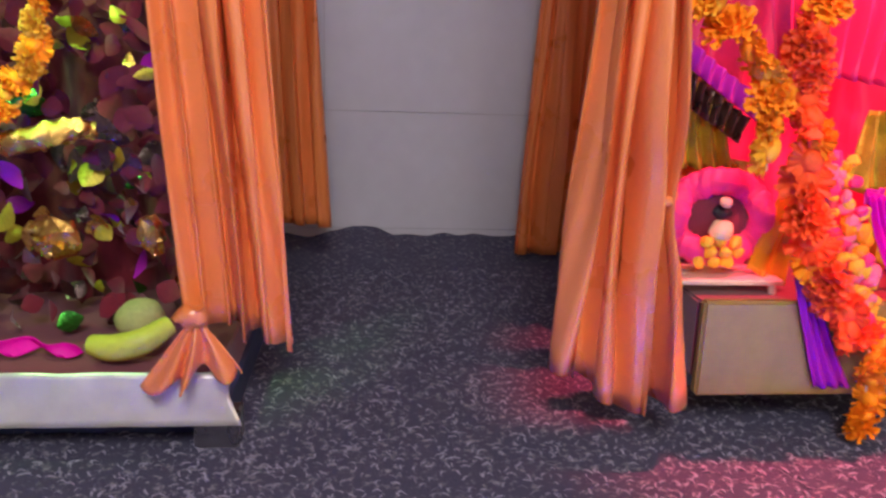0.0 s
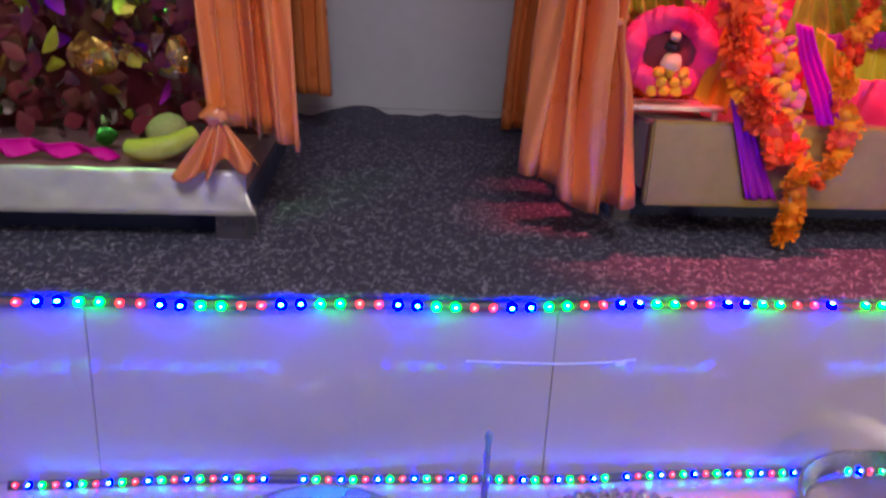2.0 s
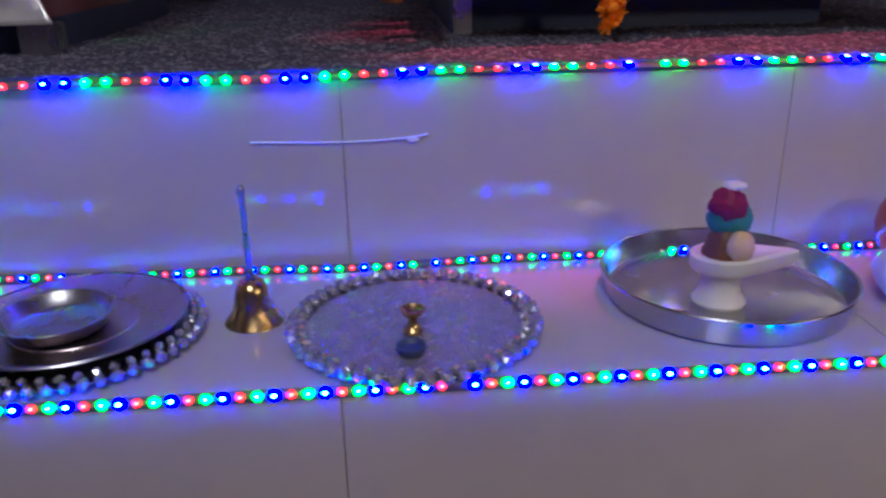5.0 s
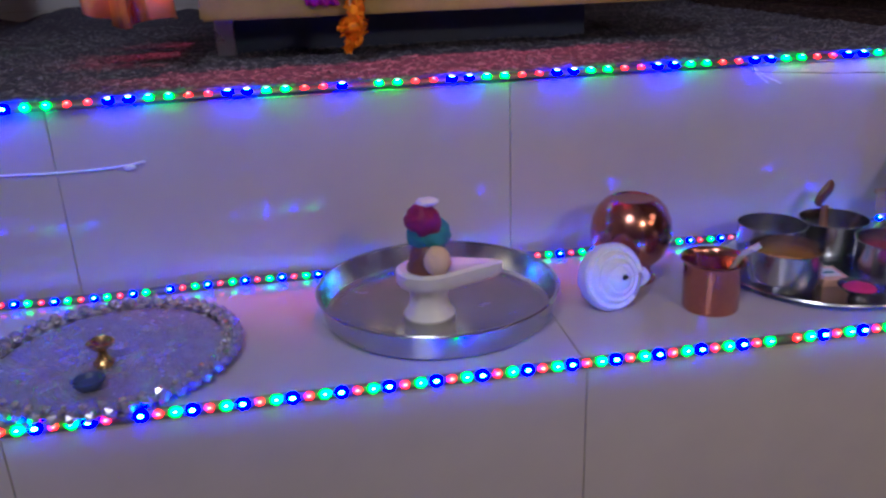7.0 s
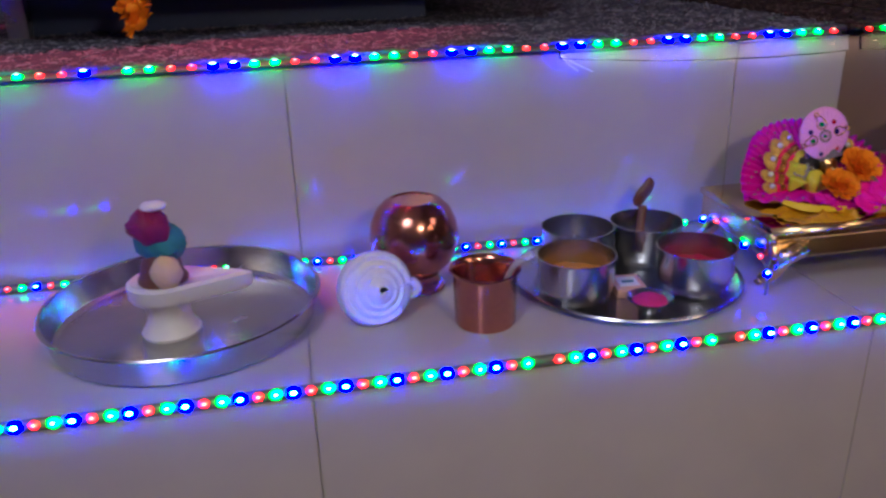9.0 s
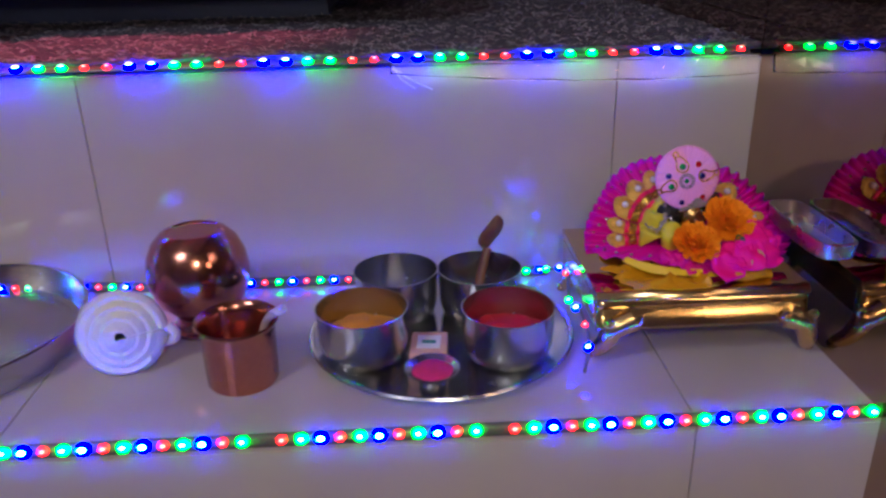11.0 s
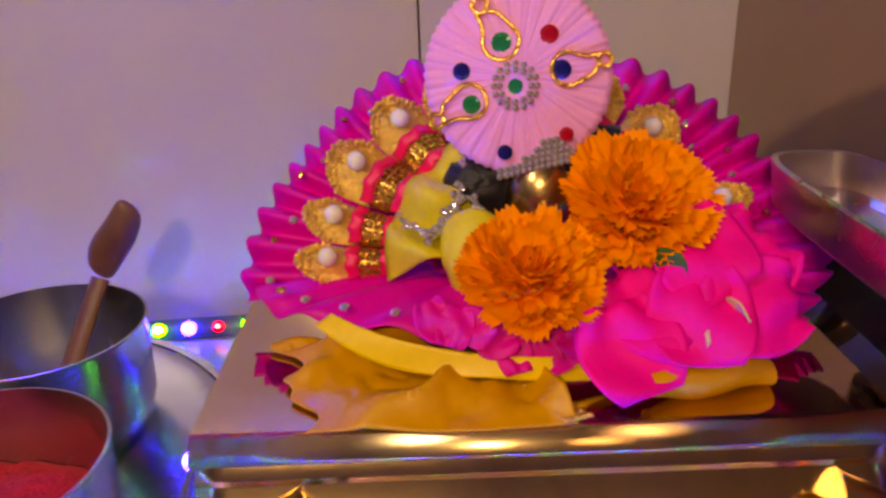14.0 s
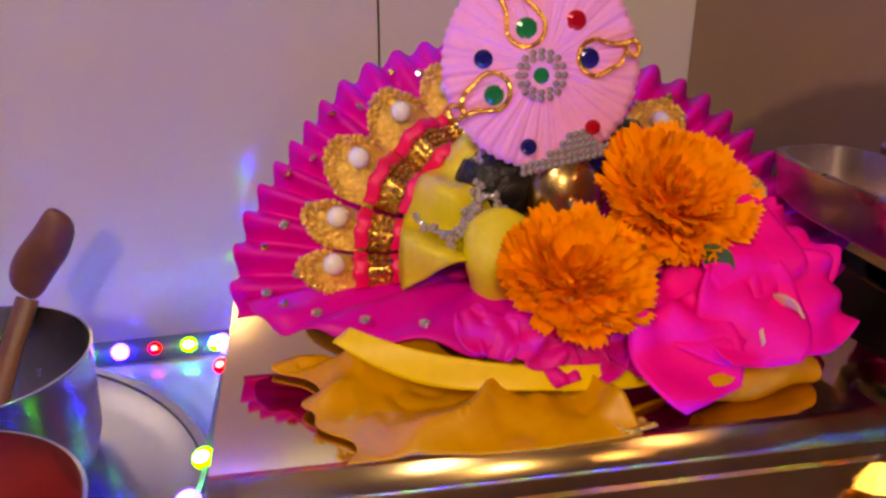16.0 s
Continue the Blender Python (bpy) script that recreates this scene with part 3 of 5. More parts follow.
# crystal plate with two little lamps
p = thing("crystal_plate", "round plate encrusted with clear crystals and a beaded edge", "plate", 0.252, 0.394, SHELF_Z)
part("base_disc", lathe([(0, 0.001), (0.105, 0.001), (0.119, 0.008), (0.120, 0.010), (0.105, 0.006), (0, 0.004)], 64), DARKSTEEL, p)
part("crystal_face", facet_disc(0.106, 0.0055, 1500, 0.0030, 4), CRYSTAL, p, "face packed with cut crystals", sharp=1)
beads(p, 0.1185, 0.010, 50, 0.0062, CRYSTAL)
beads(p, 0.109, 0.012, 44, 0.0046, STONE_CLEAR)
for q, k in (((0.250, 0.372), 0), ((0.246, 0.331), 1)):
    d = solo("oil_lamp", lathe([(0, 0), (0.009, 0), (0.010, 0.003), (0.005, 0.008), (0.004, 0.014), (0.010, 0.019), (0.0125, 0.024), (0.011, 0.0245), (0.007, 0.02), (0, 0.018)] if k == 0 else [(0, 0), (0.010, 0), (0.0135, 0.005), (0.014, 0.008), (0.0125, 0.008), (0.009, 0.004), (0, 0.003)], 28), BRASS if k == 0 else BASE_PAINT,
             "small brass lamp standing on a crystal plate" if k == 0 else "small dark blue dish on a crystal plate", "oil lamp" if k == 0 else "dish", at=pose(q[0], q[1], SHELF_Z + 0.0075))

# deep steel thali with the marble pedestal
dt = thing("deep_thali", "deep round steel thali with a rolled rim", "plate", 0.578, 0.434, SHELF_Z)
part("dish_body", lathe([(0, 0), (0.116, 0), (0.121, 0.004), (0.126, 0.029), (0.1248, 0.029), (0.119, 0.006), (0.114, 0.0025), (0, 0.0025)], 96), STEEL, dt)
part("rim", lathe([(0.1250, 0.0288), (0.1275, 0.0284), (0.1288, 0.0298), (0.1275, 0.0312), (0.1252, 0.0308), (0.1250, 0.0288)], 96), STEEL, dt)
m = thing("marble_pedestal", "white marble spouted pedestal standing in a steel thali", "pedestal", 0.566, 0.416, SHELF_Z + 0.0026)
part("foot", lathe([(0, 0), (0.026, 0), (0.027, 0.003), (0.021, 0.012), (0.019, 0.022), (0.022, 0.034), (0.024, 0.038), (0, 0.038)], 40), MARBLE, m)


def yoni(u, v):
    a = 2 * math.pi * u
    r = 0.033
    x, y = r * math.cos(a), r * math.sin(a) * 0.95
    if x > 0:
        k = (x / r) ** 3
        x, y = x + 0.046 * k, y * (1 - 0.45 * k)
        y = y if k < 0.2 else y
    s = {0: 0.0, 1: 0.93, 2: 1.0, 3: 1.0, 4: 0.90, 5: 0.78, 6: 0.0}[round(v * 6)]
    z = {0: 0.037, 1: 0.037, 2: 0.041, 3: 0.052, 4: 0.0545, 5: 0.0525, 6: 0.0525}[round(v * 6)]
    return (x * s, y * s, z)


part("spouted_basin", sheet(yoni, 72, 6, closed=True), MARBLE, m)
part("dome", lathe([(0.022, 0.0515), (0.022, 0.056), (0.0195, 0.060), (0.017, 0.072), (0.010, 0.082), (0, 0.085)], 32), WOOD, m, "dark rounded stone dome")
solo("flower", lumpy(ball(0.0125, 14, (1.1, 0.9, 1.25)), 0.002, 120), CREAM, "cream flower bud leaning on a marble pedestal", "flower", "offering flowers", at=pose(0.573, 0.397, SHELF_Z + 0.069))
solo("flower", lumpy(ball(0.019, 18, (1.2, 0.9, 1.0)), 0.005, 110), TEAL, "teal green flower on a marble pedestal", "flower", "offering flowers", at=pose(0.569, 0.418, SHELF_Z + 0.091))
solo("flower", lumpy(ball(0.0165, 18, (1.1, 1.0, 1.0)), 0.005, 120, 3), CRIMSON, "dark crimson flower resting on top of green petals", "flower", "offering flowers", at=pose(0.563, 0.412, SHELF_Z + 0.108))
solo("flower", lumpy(ball(0.009, 14, (1.3, 1.1, 0.5)), 0.0015, 160, 5), SHELL, "small white flower on the very top", "flower", "offering flowers", at=pose(0.568, 0.413, SHELF_Z + 0.127))

# upturned copper pot
cp = thing("copper_pot", "round copper water pot standing upside down on its rim", "pot", 0.806, 0.464, SHELF_Z)
part("pot_body", lathe([(0.02412, 0.01674), (0.02821, 0.02139), (0.03822, 0.03162), (0.04414, 0.0465), (0.0455, 0.05766), (0.04322, 0.07254), (0.03731, 0.08556), (0.02912, 0.09393), (0.02366, 0.09625), (0.0223, 0.09486), (0, 0.09486)], 64), COPPER, cp)
part("neck", lathe([(0.02412, 0.01655), (0.02384, 0.01302), (0.02439, 0.0093), (0.02639, 0.00558)], 56), COPPER, cp)
part("lip", lathe([(0.02184, 0.00372), (0.0273, 0), (0.03003, 0.00093), (0.02958, 0.00372), (0.02639, 0.00577)], 56), COPPER, cp, "flared lip")


def conch(u, v):
    """A stepped spire of coils round z with a rounded body behind."""
    a = 2 * math.pi * u
    turn = (v * 4.0 + u) if 0 < v < 1 else v * 4.0
    k = max(0.0, 1 - turn / 4.6)
    step = turn - math.floor(turn)
    r = 0.0345 * (k + 0.13 * step * k) + 0.0012
    z = 0.024 * (1 - k) ** 1.15 + 0.0035 * step * k
    return (r * math.cos(a), r * math.sin(a), z)


shell = thing("conch_shell", "white conch shell with its stepped spiral end facing out", "conch", 0.757, 0.392, SHELF_Z + 0.0345)
shell.matrix_basis = pose(0.757, 0.392, SHELF_Z + 0.0345, 76, 0, 12)
part("spire", sheet(conch, 72, 32), SHELL, shell, thick=0.0012, sharp=28)
part("body", lumpy(lathe([(0.0345, 0.002), (0.0362, -0.003), (0.0345, -0.012), (0.026, -0.026), (0.014, -0.042), (0.005, -0.054), (0, -0.058)], 40), 0.0012, 60), SHELL, shell)
part("mouth_lip", tube(smooth_path([(0.031, -0.014, -0.008), (0.039, -0.012, -0.004), (0.041, -0.006, 0.0), (0.036, 0.002, 0.001)], 5), 0.0042, 10), SHELL, shell)

# copper cup and spoon
c = thing("copper_cup", "straight copper cup with a rolled lip", "cup", 0.857, 0.369, SHELF_Z)
part("cup_body", lathe([(0, 0), (0.0275, 0), (0.0285, 0.002), (0.0295, 0.048), (0.032, 0.053), (0.0335, 0.054), (0.033, 0.0555), (0.031, 0.054), (0.0283, 0.049), (0.027, 0.003), (0, 0.003)], 56), COPPER, c)
solo("spoon", tube(smooth_path([(0.864, 0.372, SHELF_Z + 0.006), (0.876, 0.366, SHELF_Z + 0.040), (0.884, 0.360, SHELF_Z + 0.0590), (0.898, 0.354, SHELF_Z + 0.070)], 5), 0.0022, 8, taper=lambda s: 1 + 0.6 * s), SILVER, "thin silver spoon leaning in a copper cup", "spoon")

# round steel tray with bowls
ty = thing("steel_tray", "round steel tray carrying four bowls", "tray", 1.022, 0.426, SHELF_Z)
part("tray_floor", lathe([(0, 0), (0.098, 0), (0.104, 0.002), (0.113, 0.0065), (0.112, 0.0082), (0.102, 0.004), (0, 0.0025)], 96), STEEL, ty)
part("rim", lathe([(0.1120, 0.0070), (0.1150, 0.0064), (0.1168, 0.0080), (0.1155, 0.0098), (0.1125, 0.0092), (0.1120, 0.0070)], 96), STEEL, ty, "bright rolled rim")
BOWL = [(0, 0), (0.030, 0), (0.034, 0.003), (0.0372, 0.014), (0.0382, 0.0440), (0.0388, 0.0455), (0.0378, 0.0457), (0.0364, 0.014), (0.032, 0.004), (0, 0.003)]
for bx, by, text in ((0.955, 0.394, "steel bowl half full of turmeric powder"), (1.076, 0.384, "steel bowl half full of red vermilion powder"), (0.983, 0.468, "empty brushed steel bowl"), (1.060, 0.465, "steel bowl holding a wooden spoon")):
    w = thing("steel_bowl", text, "bowl", bx, by, SHELF_Z + 0.0027, group="bowls on the tray")
    part("bowl_body", lathe(BOWL, 72), STEEL, w)
    if "powder" in text:
        heap = lathe([(0.0362, 0.020), (0.028, 0.0235), (0.018, 0.027), (0.008, 0.030), (0, 0.031)], 36)
        for v in heap.verts:
            v.co.z += 0.005 * noise.noise(v.co * 90 + Vector((bx * 50, 0, 0)))
        part("powder", finish(heap), TURMERIC if "turmeric" in text else KUMKUM, w, "heaped powder")
sp = thing("wooden_spoon", "dark wooden spoon standing in a steel bowl", "spoon", 1.070, 0.476, SHELF_Z + 0.008)
part("handle", tube(smooth_path([(-0.012, -0.004, 0), (-0.007, 0.010, 0.021), (0.001, 0.024, 0.044)], 5), 0.0046, 10, flat=0.6), WOOD, sp)
paddle = ball(0.0125, 24, (0.74, 0.30, 1.36), (0, 0, 0))
for v in paddle.verts:
    t = v.co.z / 0.017
    v.co.x = v.co.x * (1 - 0.25 * t * t) + 0.0055 * t + 0.0022 * math.sin(3 * t)
    v.co += Vector((0.0055, 0.0330, 0.0570))
part("bowl_end", lumpy(paddle, 0.0008, 80), WOOD, sp)
d = thing("small_dish", "small footed dish of pink powder on the tray", "dish", 1.011, 0.344, SHELF_Z + 0.0027)
part("dish_body", lathe([(0, 0), (0.010, 0), (0.011, 0.002), (0.007, 0.005), (0.016, 0.009), (0.0215, 0.014), (0.022, 0.015), (0.0205, 0.0148), (0.014, 0.0105), (0, 0.009)], 40), STEEL, d)
part("powder", lumpy(lathe([(0.0165, 0.0122), (0.012, 0.0148), (0.006, 0.016), (0, 0.0165)], 24), 0.0012, 150), PINKPOWDER, d, "pink powder")
k = thing("match_box", "small pale printed card box on the tray", "box", 1.010, 0.394, SHELF_Z + 0.0027, rz=-5)
part("carton", box(-0.0155, 0.0155, -0.019, 0.019, 0, 0.009, 0.0008), CARDBOARD, k)
part("printed_panel", box(-0.010, 0.010, -0.010, 0.012, 0.0091, 0.0095), SHELL, k, "cream printed panel")
part("print_bar", box(-0.006, 0.006, -0.002, 0.003, 0.0096, 0.0098), TEAL, k, "faded coloured bar")

# ---- gold stool ----
st = thing("gold_stool", "low polished gold footstool with curled legs", "stool", 1.2325, 0.4354, SHELF_Z)
X0, X1, Y0, Y1 = -0.0875, 0.0875, -0.068, 0.075
part("seat_plate", box(X0, X1, Y0 + 0.0012, Y1, 0.0585, 0.065, 0.0003), GOLD_MIRROR, st)
part("front_lip", sheet(lambda u, v: (X0 + (X1 - X0) * u, Y0 + 0.0014 - 0.0048 * v - 0.0008 * math.sin(math.pi * v), 0.0650 - 0.0064 * v), 2, 6), GOLD, st, thick=0.0008)


def apron(u, v, w0, w1, dep):
    prof = [(0.0, 0.0590), (0.0025, 0.0565), (0.0040, 0.0525), (0.0030, 0.0500), (0.0058, 0.0440), (0.0085, 0.0400), (0.0098, 0.0360), (0.0080, 0.0335)]
    q = prof[round(v * 7)]
    return w0 + (w1 - w0) * u, dep - q[0], q[1]


part("front_apron", sheet(lambda u, v: apron(u, v, X0, X1, Y0 + 0.004), 24, 7), GOLD_APRON, st, "moulded front apron", thick=0.002, sharp=30)
part("back_apron", box(X0 + 0.003, X1 - 0.003, Y1 - 0.006, Y1 - 0.002, 0.034, 0.0584), GOLD, st)
for sx in (-1, 1):
    xx = X0 + 0.002 if sx < 0 else X1 - 0.002
    part("side_apron", box(xx - 0.0022, xx + 0.0022, Y0 + 0.006, Y1 - 0.007, 0.034, 0.0584, 0.0008), GOLD, st)
for lx, ly, sx in ((X0 + 0.006, Y0 + 0.006, -1), (X1 + 0.006, Y0 + 0.003, 1), (X0 + 0.006, Y1 - 0.008, -1), (X1 - 0.006, Y1 - 0.008, 1)):
    leg = part("leg", tube(smooth_path([(lx - sx * 0.024, ly - 0.006, 0.040), (lx - sx * 0.010, ly - 0.008, 0.034), (lx - sx * 0.004, ly - 0.007, 0.022), (lx, ly - 0.001, 0.012), (lx + sx * 0.003, ly + 0.005, 0.006), (lx + sx * 0.005, ly + 0.005, 0.0042)], 5), 0.0095, 12, taper=lambda s: 1.15 - 0.72 * s), GOLD, st)
    part("foot", ball(0.0046, 12, (1.15, 1.15, 0.9), (lx + sx * 0.005, ly + 0.005, 0.0042)), BRASS, leg, "worn rounded foot")
    if ly < 0:
        for i in range(3):
            part("scroll", lathe([(0.0022, -0.0015), (0.0045, -0.0012), (0.005, 0), (0.0045, 0.0012), (0.0022, 0.0015)], 16), GOLD, leg, at=pose(lx - sx * (0.004 + 0.011 * i), Y0 - 0.0085, 0.0415 - 0.003 * (i % 2), 90))
part("rivet", ball(0.0022, 10, (1, 0.6, 1), (0.0, Y0 - 0.0005, 0.0605)), GOLD, st)

# wall tray beside the stool
tr = thing("wall_tray", "small polished steel tray fixed to the tiled side wall", "wall shelf", 1.3415, 0.390, 0.4965)


def tray(u, v):
    a = 2 * math.pi * u
    n = 4.0
    cx, cy = 0.0168, 0.054
    x = -0.0175 + cx * math.copysign(abs(math.cos(a)) ** (2 / n), math.cos(a))
    y = cy * math.copysign(abs(math.sin(a)) ** (2 / n), math.sin(a))
    s = (0.0, 0.86, 0.95, 1.0, 0.93, 0.90, 0.80, 0.0)[round(v * 7)]
    z = (0.0, 0.0, 0.002, 0.0145, 0.0150, 0.004, 0.002, 0.002)[round(v * 7)]
    return (-0.0175 + (x + 0.0175) * s, y * s, z)


part("tray_body", sheet(tray, 72, 7, closed=True), THALI, tr)
part("bracket", box(-0.004, 0.0, -0.03, 0.03, -0.006, 0.014, 0.001), DARKSTEEL, tr)

# ---- the dressed doll on the stool ----
FAN = Vector((1.2345, 0.430, SHELF_Z + 0.0780))
LEAN_BACK = radians(44)
UPV = Vector((0, math.sin(LEAN_BACK), math.cos(LEAN_BACK)))
OUT = Vector((0, -math.cos(LEAN_BACK), math.sin(LEAN_BACK)))


def on_fan(r, deg, lift=0.0):
    a = radians(deg)
    return FAN + Vector((r * math.cos(a), 0, 0)) + UPV * r * math.sin(a) + OUT * lift


cushion = lumpy(ball(0.05, 32, (1.40, 0.80, 0.10)), 0.002, 35)
solo("cushion", cushion, GOLDEN, "flat yellow satin cushion on the gold stool", "cushion", at=pose(1.236, 0.446, SHELF_Z + 0.0705))


def yellow_edge(u, v):
    a = radians(221 + 101 * u)
    r = 0.064 + 0.006 * v
    drop = 0.0008 + 0.0056 * math.sin(math.pi * min(1, 0.15 + 0.9 * u)) ** 0.8
    return (1.226 + r * math.cos(a), 0.436 + 0.053 * math.sin(a) * (1 + 0.05 * v), SHELF_Z + 0.0808 - drop * v - 0.0105 * u + 0.0010 * math.sin(13 * u + 2 * v) * v)


solo("yellow_cloth", sheet(yellow_edge, 80, 8), GOLDEN, "yellow satin cloth edge under the skirt", "cloth", thick=0.001)
dress = thing("doll_dress", "magenta pleated fan skirt with gold brooches and rhinestones", "doll dress", *FAN)


def fan_skirt(u, v):
    deg = -19 + 203 * u
    flare = 0.006 * math.exp(-((deg - 6) / 9) ** 2) - 0.013 * max(0.0, -deg / 19) - 0.0045 * math.exp(-((deg - 146) / 17) ** 2)
    r = 0.016 + (0.0725 + 0.002 * math.cos(radians(deg)) + flare) * v
    w = u * 31 + 0.16 * math.sin(u * 23)
    ridge = 0.62 * math.sin(2 * math.pi * w) + 0.38 * (abs((w % 1) * 2 - 1) - 0.5)
    droop = 0.016 * max(0.0, (14 - deg) / 33) ** 1.3 * v
    p = on_fan(r * (1 + 0.016 * ridge * v), deg, ridge * 0.0046 * v * (0.8 + 0.35 * math.sin(9 * u)) + 0.003 * math.sin(7 * u + 1) * v + droop)
    return p - FAN


part("pleated_fan", sheet(fan_skirt, 372, 8), MAGENTA, dress, thick=0.0007, sharp=60)


def front_skirt(u, v):
    a = radians(181 + 150 * u)
    w = 0.030 + 0.053 * v
    k = math.sin(2 * math.pi * (8.5 * u + 0.25 * math.sin(9 * u))) * (0.35 + 0.9 * min(1, 1.6 * u))
    return Vector((w * math.cos(a), w * math.sin(a) * 0.47 - 0.003, 0.0055 - 0.0050 * v * v + 0.0024 * v * v * k * min(1, 6 * u) + 0.002 * noise.noise(Vector((u * 9, v, 0)))))


part("front_frill", sheet(front_skirt, 208, 8), MAGENTA, dress, "soft magenta frill along the front", thick=0.0007, sharp=70)


def dot_mesh(name, r, mat, flat=0.6, sub=1):
    bm = bmesh.new()
    bmesh.ops.create_icosphere(bm, subdivisions=sub, radius=r)
    for v in bm.verts:
        v.co.y *= flat
    me = bpy.data.meshes.new(name)
    bm.to_mesh(me)
    bm.free()
    me.materials.append(mat)
    return me


def place(name, me, parent, p, rx=0, rz=0):
    ob = new(name, me)
    ob.parent = parent
    ob.matrix_basis = pose(*p, rx, 0, rz)
    return ob


STONE = dot_mesh("rhinestone", 0.0016, STONE_CLEAR)
STONE_GOLD = dot_mesh("rhinestone", 0.0016, GOLD)
for i in range(32):
    place("rhinestone", STONE_GOLD if i % 3 == 0 else STONE, dress, on_fan((0.0785, 0.0695, 0.0745)[i % 3], -6 + 5.9 * i, 0.0050) - FAN, -40, 37 * i)
for i in range(11):
    a = radians(188 + 13 * i)
    place("rhinestone", STONE_GOLD if i % 4 == 1 else STONE, dress, (0.078 * math.cos(a), 0.034 * math.sin(a) - 0.004, 0.0048), -70)


def lace_tab(d0, d1, base, bulge=0.004):
    """A gathered panel: scalloped gold lace with a pearl, two red ribbons and a sequin band."""
    def point(s, r, extra=0.0):
        return on_fan(0.90 * r, d0 + (d1 - d0) * s, base + bulge * math.sin(math.pi * s) + extra) - FAN

    def lace(u, v):
        edge = 0.0635 + 0.0125 * math.sin(math.pi * (0.06 + 0.88 * u)) ** 0.7 + 0.0008 * abs(math.sin(math.pi * 8 * u))
        r = 0.0570 + (edge - 0.0570) * v
        return point(u, r, 0.0016 * v + 0.0005 * math.sin(22 * u) * v)

    bm = sheet(lace, 64, 8)
    for row, q in ((0.985, 0.00075), (0.84, 0.00055)):
        for i in range(17):
            ball(q, 6, (1, 1, 1), Vector(lace((i + 0.5) / 17, row)) + OUT * 0.0007, bm)
    tab = part("lace_tab", finish(bm), LACE_GOLD, dress, "scalloped gold lace", thick=0.0004)
    part("pearl", ball(0.0030, 14, (1, 1, 1), point(0.5, 0.0660, 0.0036)), PEARL, tab, "white pearl")

    def ribbon(r):
        def at(u, v):
            return point(u, r + 0.0042 * (v - 0.5) + 0.0004 * math.sin(17 * u + r * 900), 0.0030 + 0.0004 * math.sin(math.pi * v) + 0.0002 * math.sin(19 * u))
        return sheet(at, 30, 4)

    for r in (0.0582, 0.0468):
        part("red_ribbon", ribbon(r), RIBBON, dress, "bright red satin ribbon", thick=0.0005)
    part("sequin_backing", sheet(lambda u, v: point(u, 0.0480 + 0.0090 * v, 0.0016), 12, 4), GOLD_FOIL, dress, thick=0.0004)
    bm = bmesh.new()
    n = max(5, round((d1 - d0) / 2.3))
    for i in range(n):
        for k in range(4):
            c = point((i + 0.5) / n, 0.0492 + 0.0022 * k, 0.0024)
            m = bmesh.ops.create_icosphere(bm, subdivisions=1, radius=0.00095)["verts"]
            for v in m:
                v.co = Vector((v.co.x, v.co.y, v.co.z * 0.8)) + c
    tagged(part("sequins", bm, GOLD, dress, "rows of square gold sequins", sharp=10), "rows of square gold sequins", kind="stuff")


lace_tab(159, 172, 0.0095)
lace_tab(172.5, 184, 0.0080)
lace_tab(139, 158, 0.0115, 0.005)
lace_tab(120, 138, 0.0105, 0.005)
lace_tab(104, 119, 0.0095)
lace_tab(56, 72, 0.0100)
lace_tab(36, 54, 0.0085)
lace_tab(8, 20, 0.0130)
lace_tab(-6, 7, 0.0120)


def bodice(u, v):
    deg = 96 + 92 * u
    r = 0.009 + 0.033 * v
    fold = 0.0035 * math.sin(2 * math.pi * (2.6 * u + 0.35 * math.sin(4 * v + 3 * u))) + 0.0035 * noise.noise(Vector((u * 6, v * 4, 2)))
    return on_fan(r, deg, 0.0115 + 0.012 * math.sin(math.pi * min(1, 1.15 - v)) + fold * (0.5 + 0.6 * v)) - FAN


part("yellow_bodice", sheet(bodice, 70, 20), YELLOW, dress, "yellow satin bodice folds", thick=0.001, sharp=80)
part("yellow_sleeve", lumpy(ball(0.0120, 26, (0.85, 0.6, 1.25), Vector((1.2180, 0.412, SHELF_Z + 0.0920)) - FAN), 0.0040, 60), YELLOW, dress)
BEAD = dot_mesh("lace_bead", 0.0012, STONE_CLEAR, 1.0)
for pts in ([(0.040, 118), (0.034, 128), (0.029, 140), (0.027, 155), (0.030, 168), (0.034, 178)], [(0.043, 166), (0.038, 170), (0.032, 171), (0.028, 163), (0.030, 156)], [(0.036, 150), (0.030, 146), (0.024, 140), (0.020, 146), (0.020, 156)]):
    line = smooth_path([on_fan(0.9 * r, d, 0.0265 - 0.1 * abs(r - 0.026)) - FAN for r, d in pts], 6)
    part("silver_lace", tube(line, 0.0008, 6), STONE_CLEAR, dress, "silver beaded lace trim")
    for i, q in enumerate(line[::2]):
        place("lace_bead", BEAD, dress, q + Vector((0.0011 * math.sin(2.2 * i), -0.0006, 0.0011 * math.cos(2.2 * i))))


# mustard cloth lying on the stool top
def crumple(x, y):
    """Broad creases that run out from the place where the cloth is pinned."""
    dx, dy = x - 1.216, y - 0.408
    a, q = math.atan2(dy, dx), math.hypot(dx, dy)
    rays = abs(math.sin(3.2 * a + 1.3 * noise.noise(Vector((x * 40, y * 40, 3)))))
    return 0.0006 + 0.0070 * (1 - rays) ** 2 * min(1, q * 45) + 0.0045 * max(0.0, noise.noise(Vector((x * 52, y * 70, 0)))) + 0.0016 * abs(noise.noise(Vector((x * 120, y * 120, 5))))


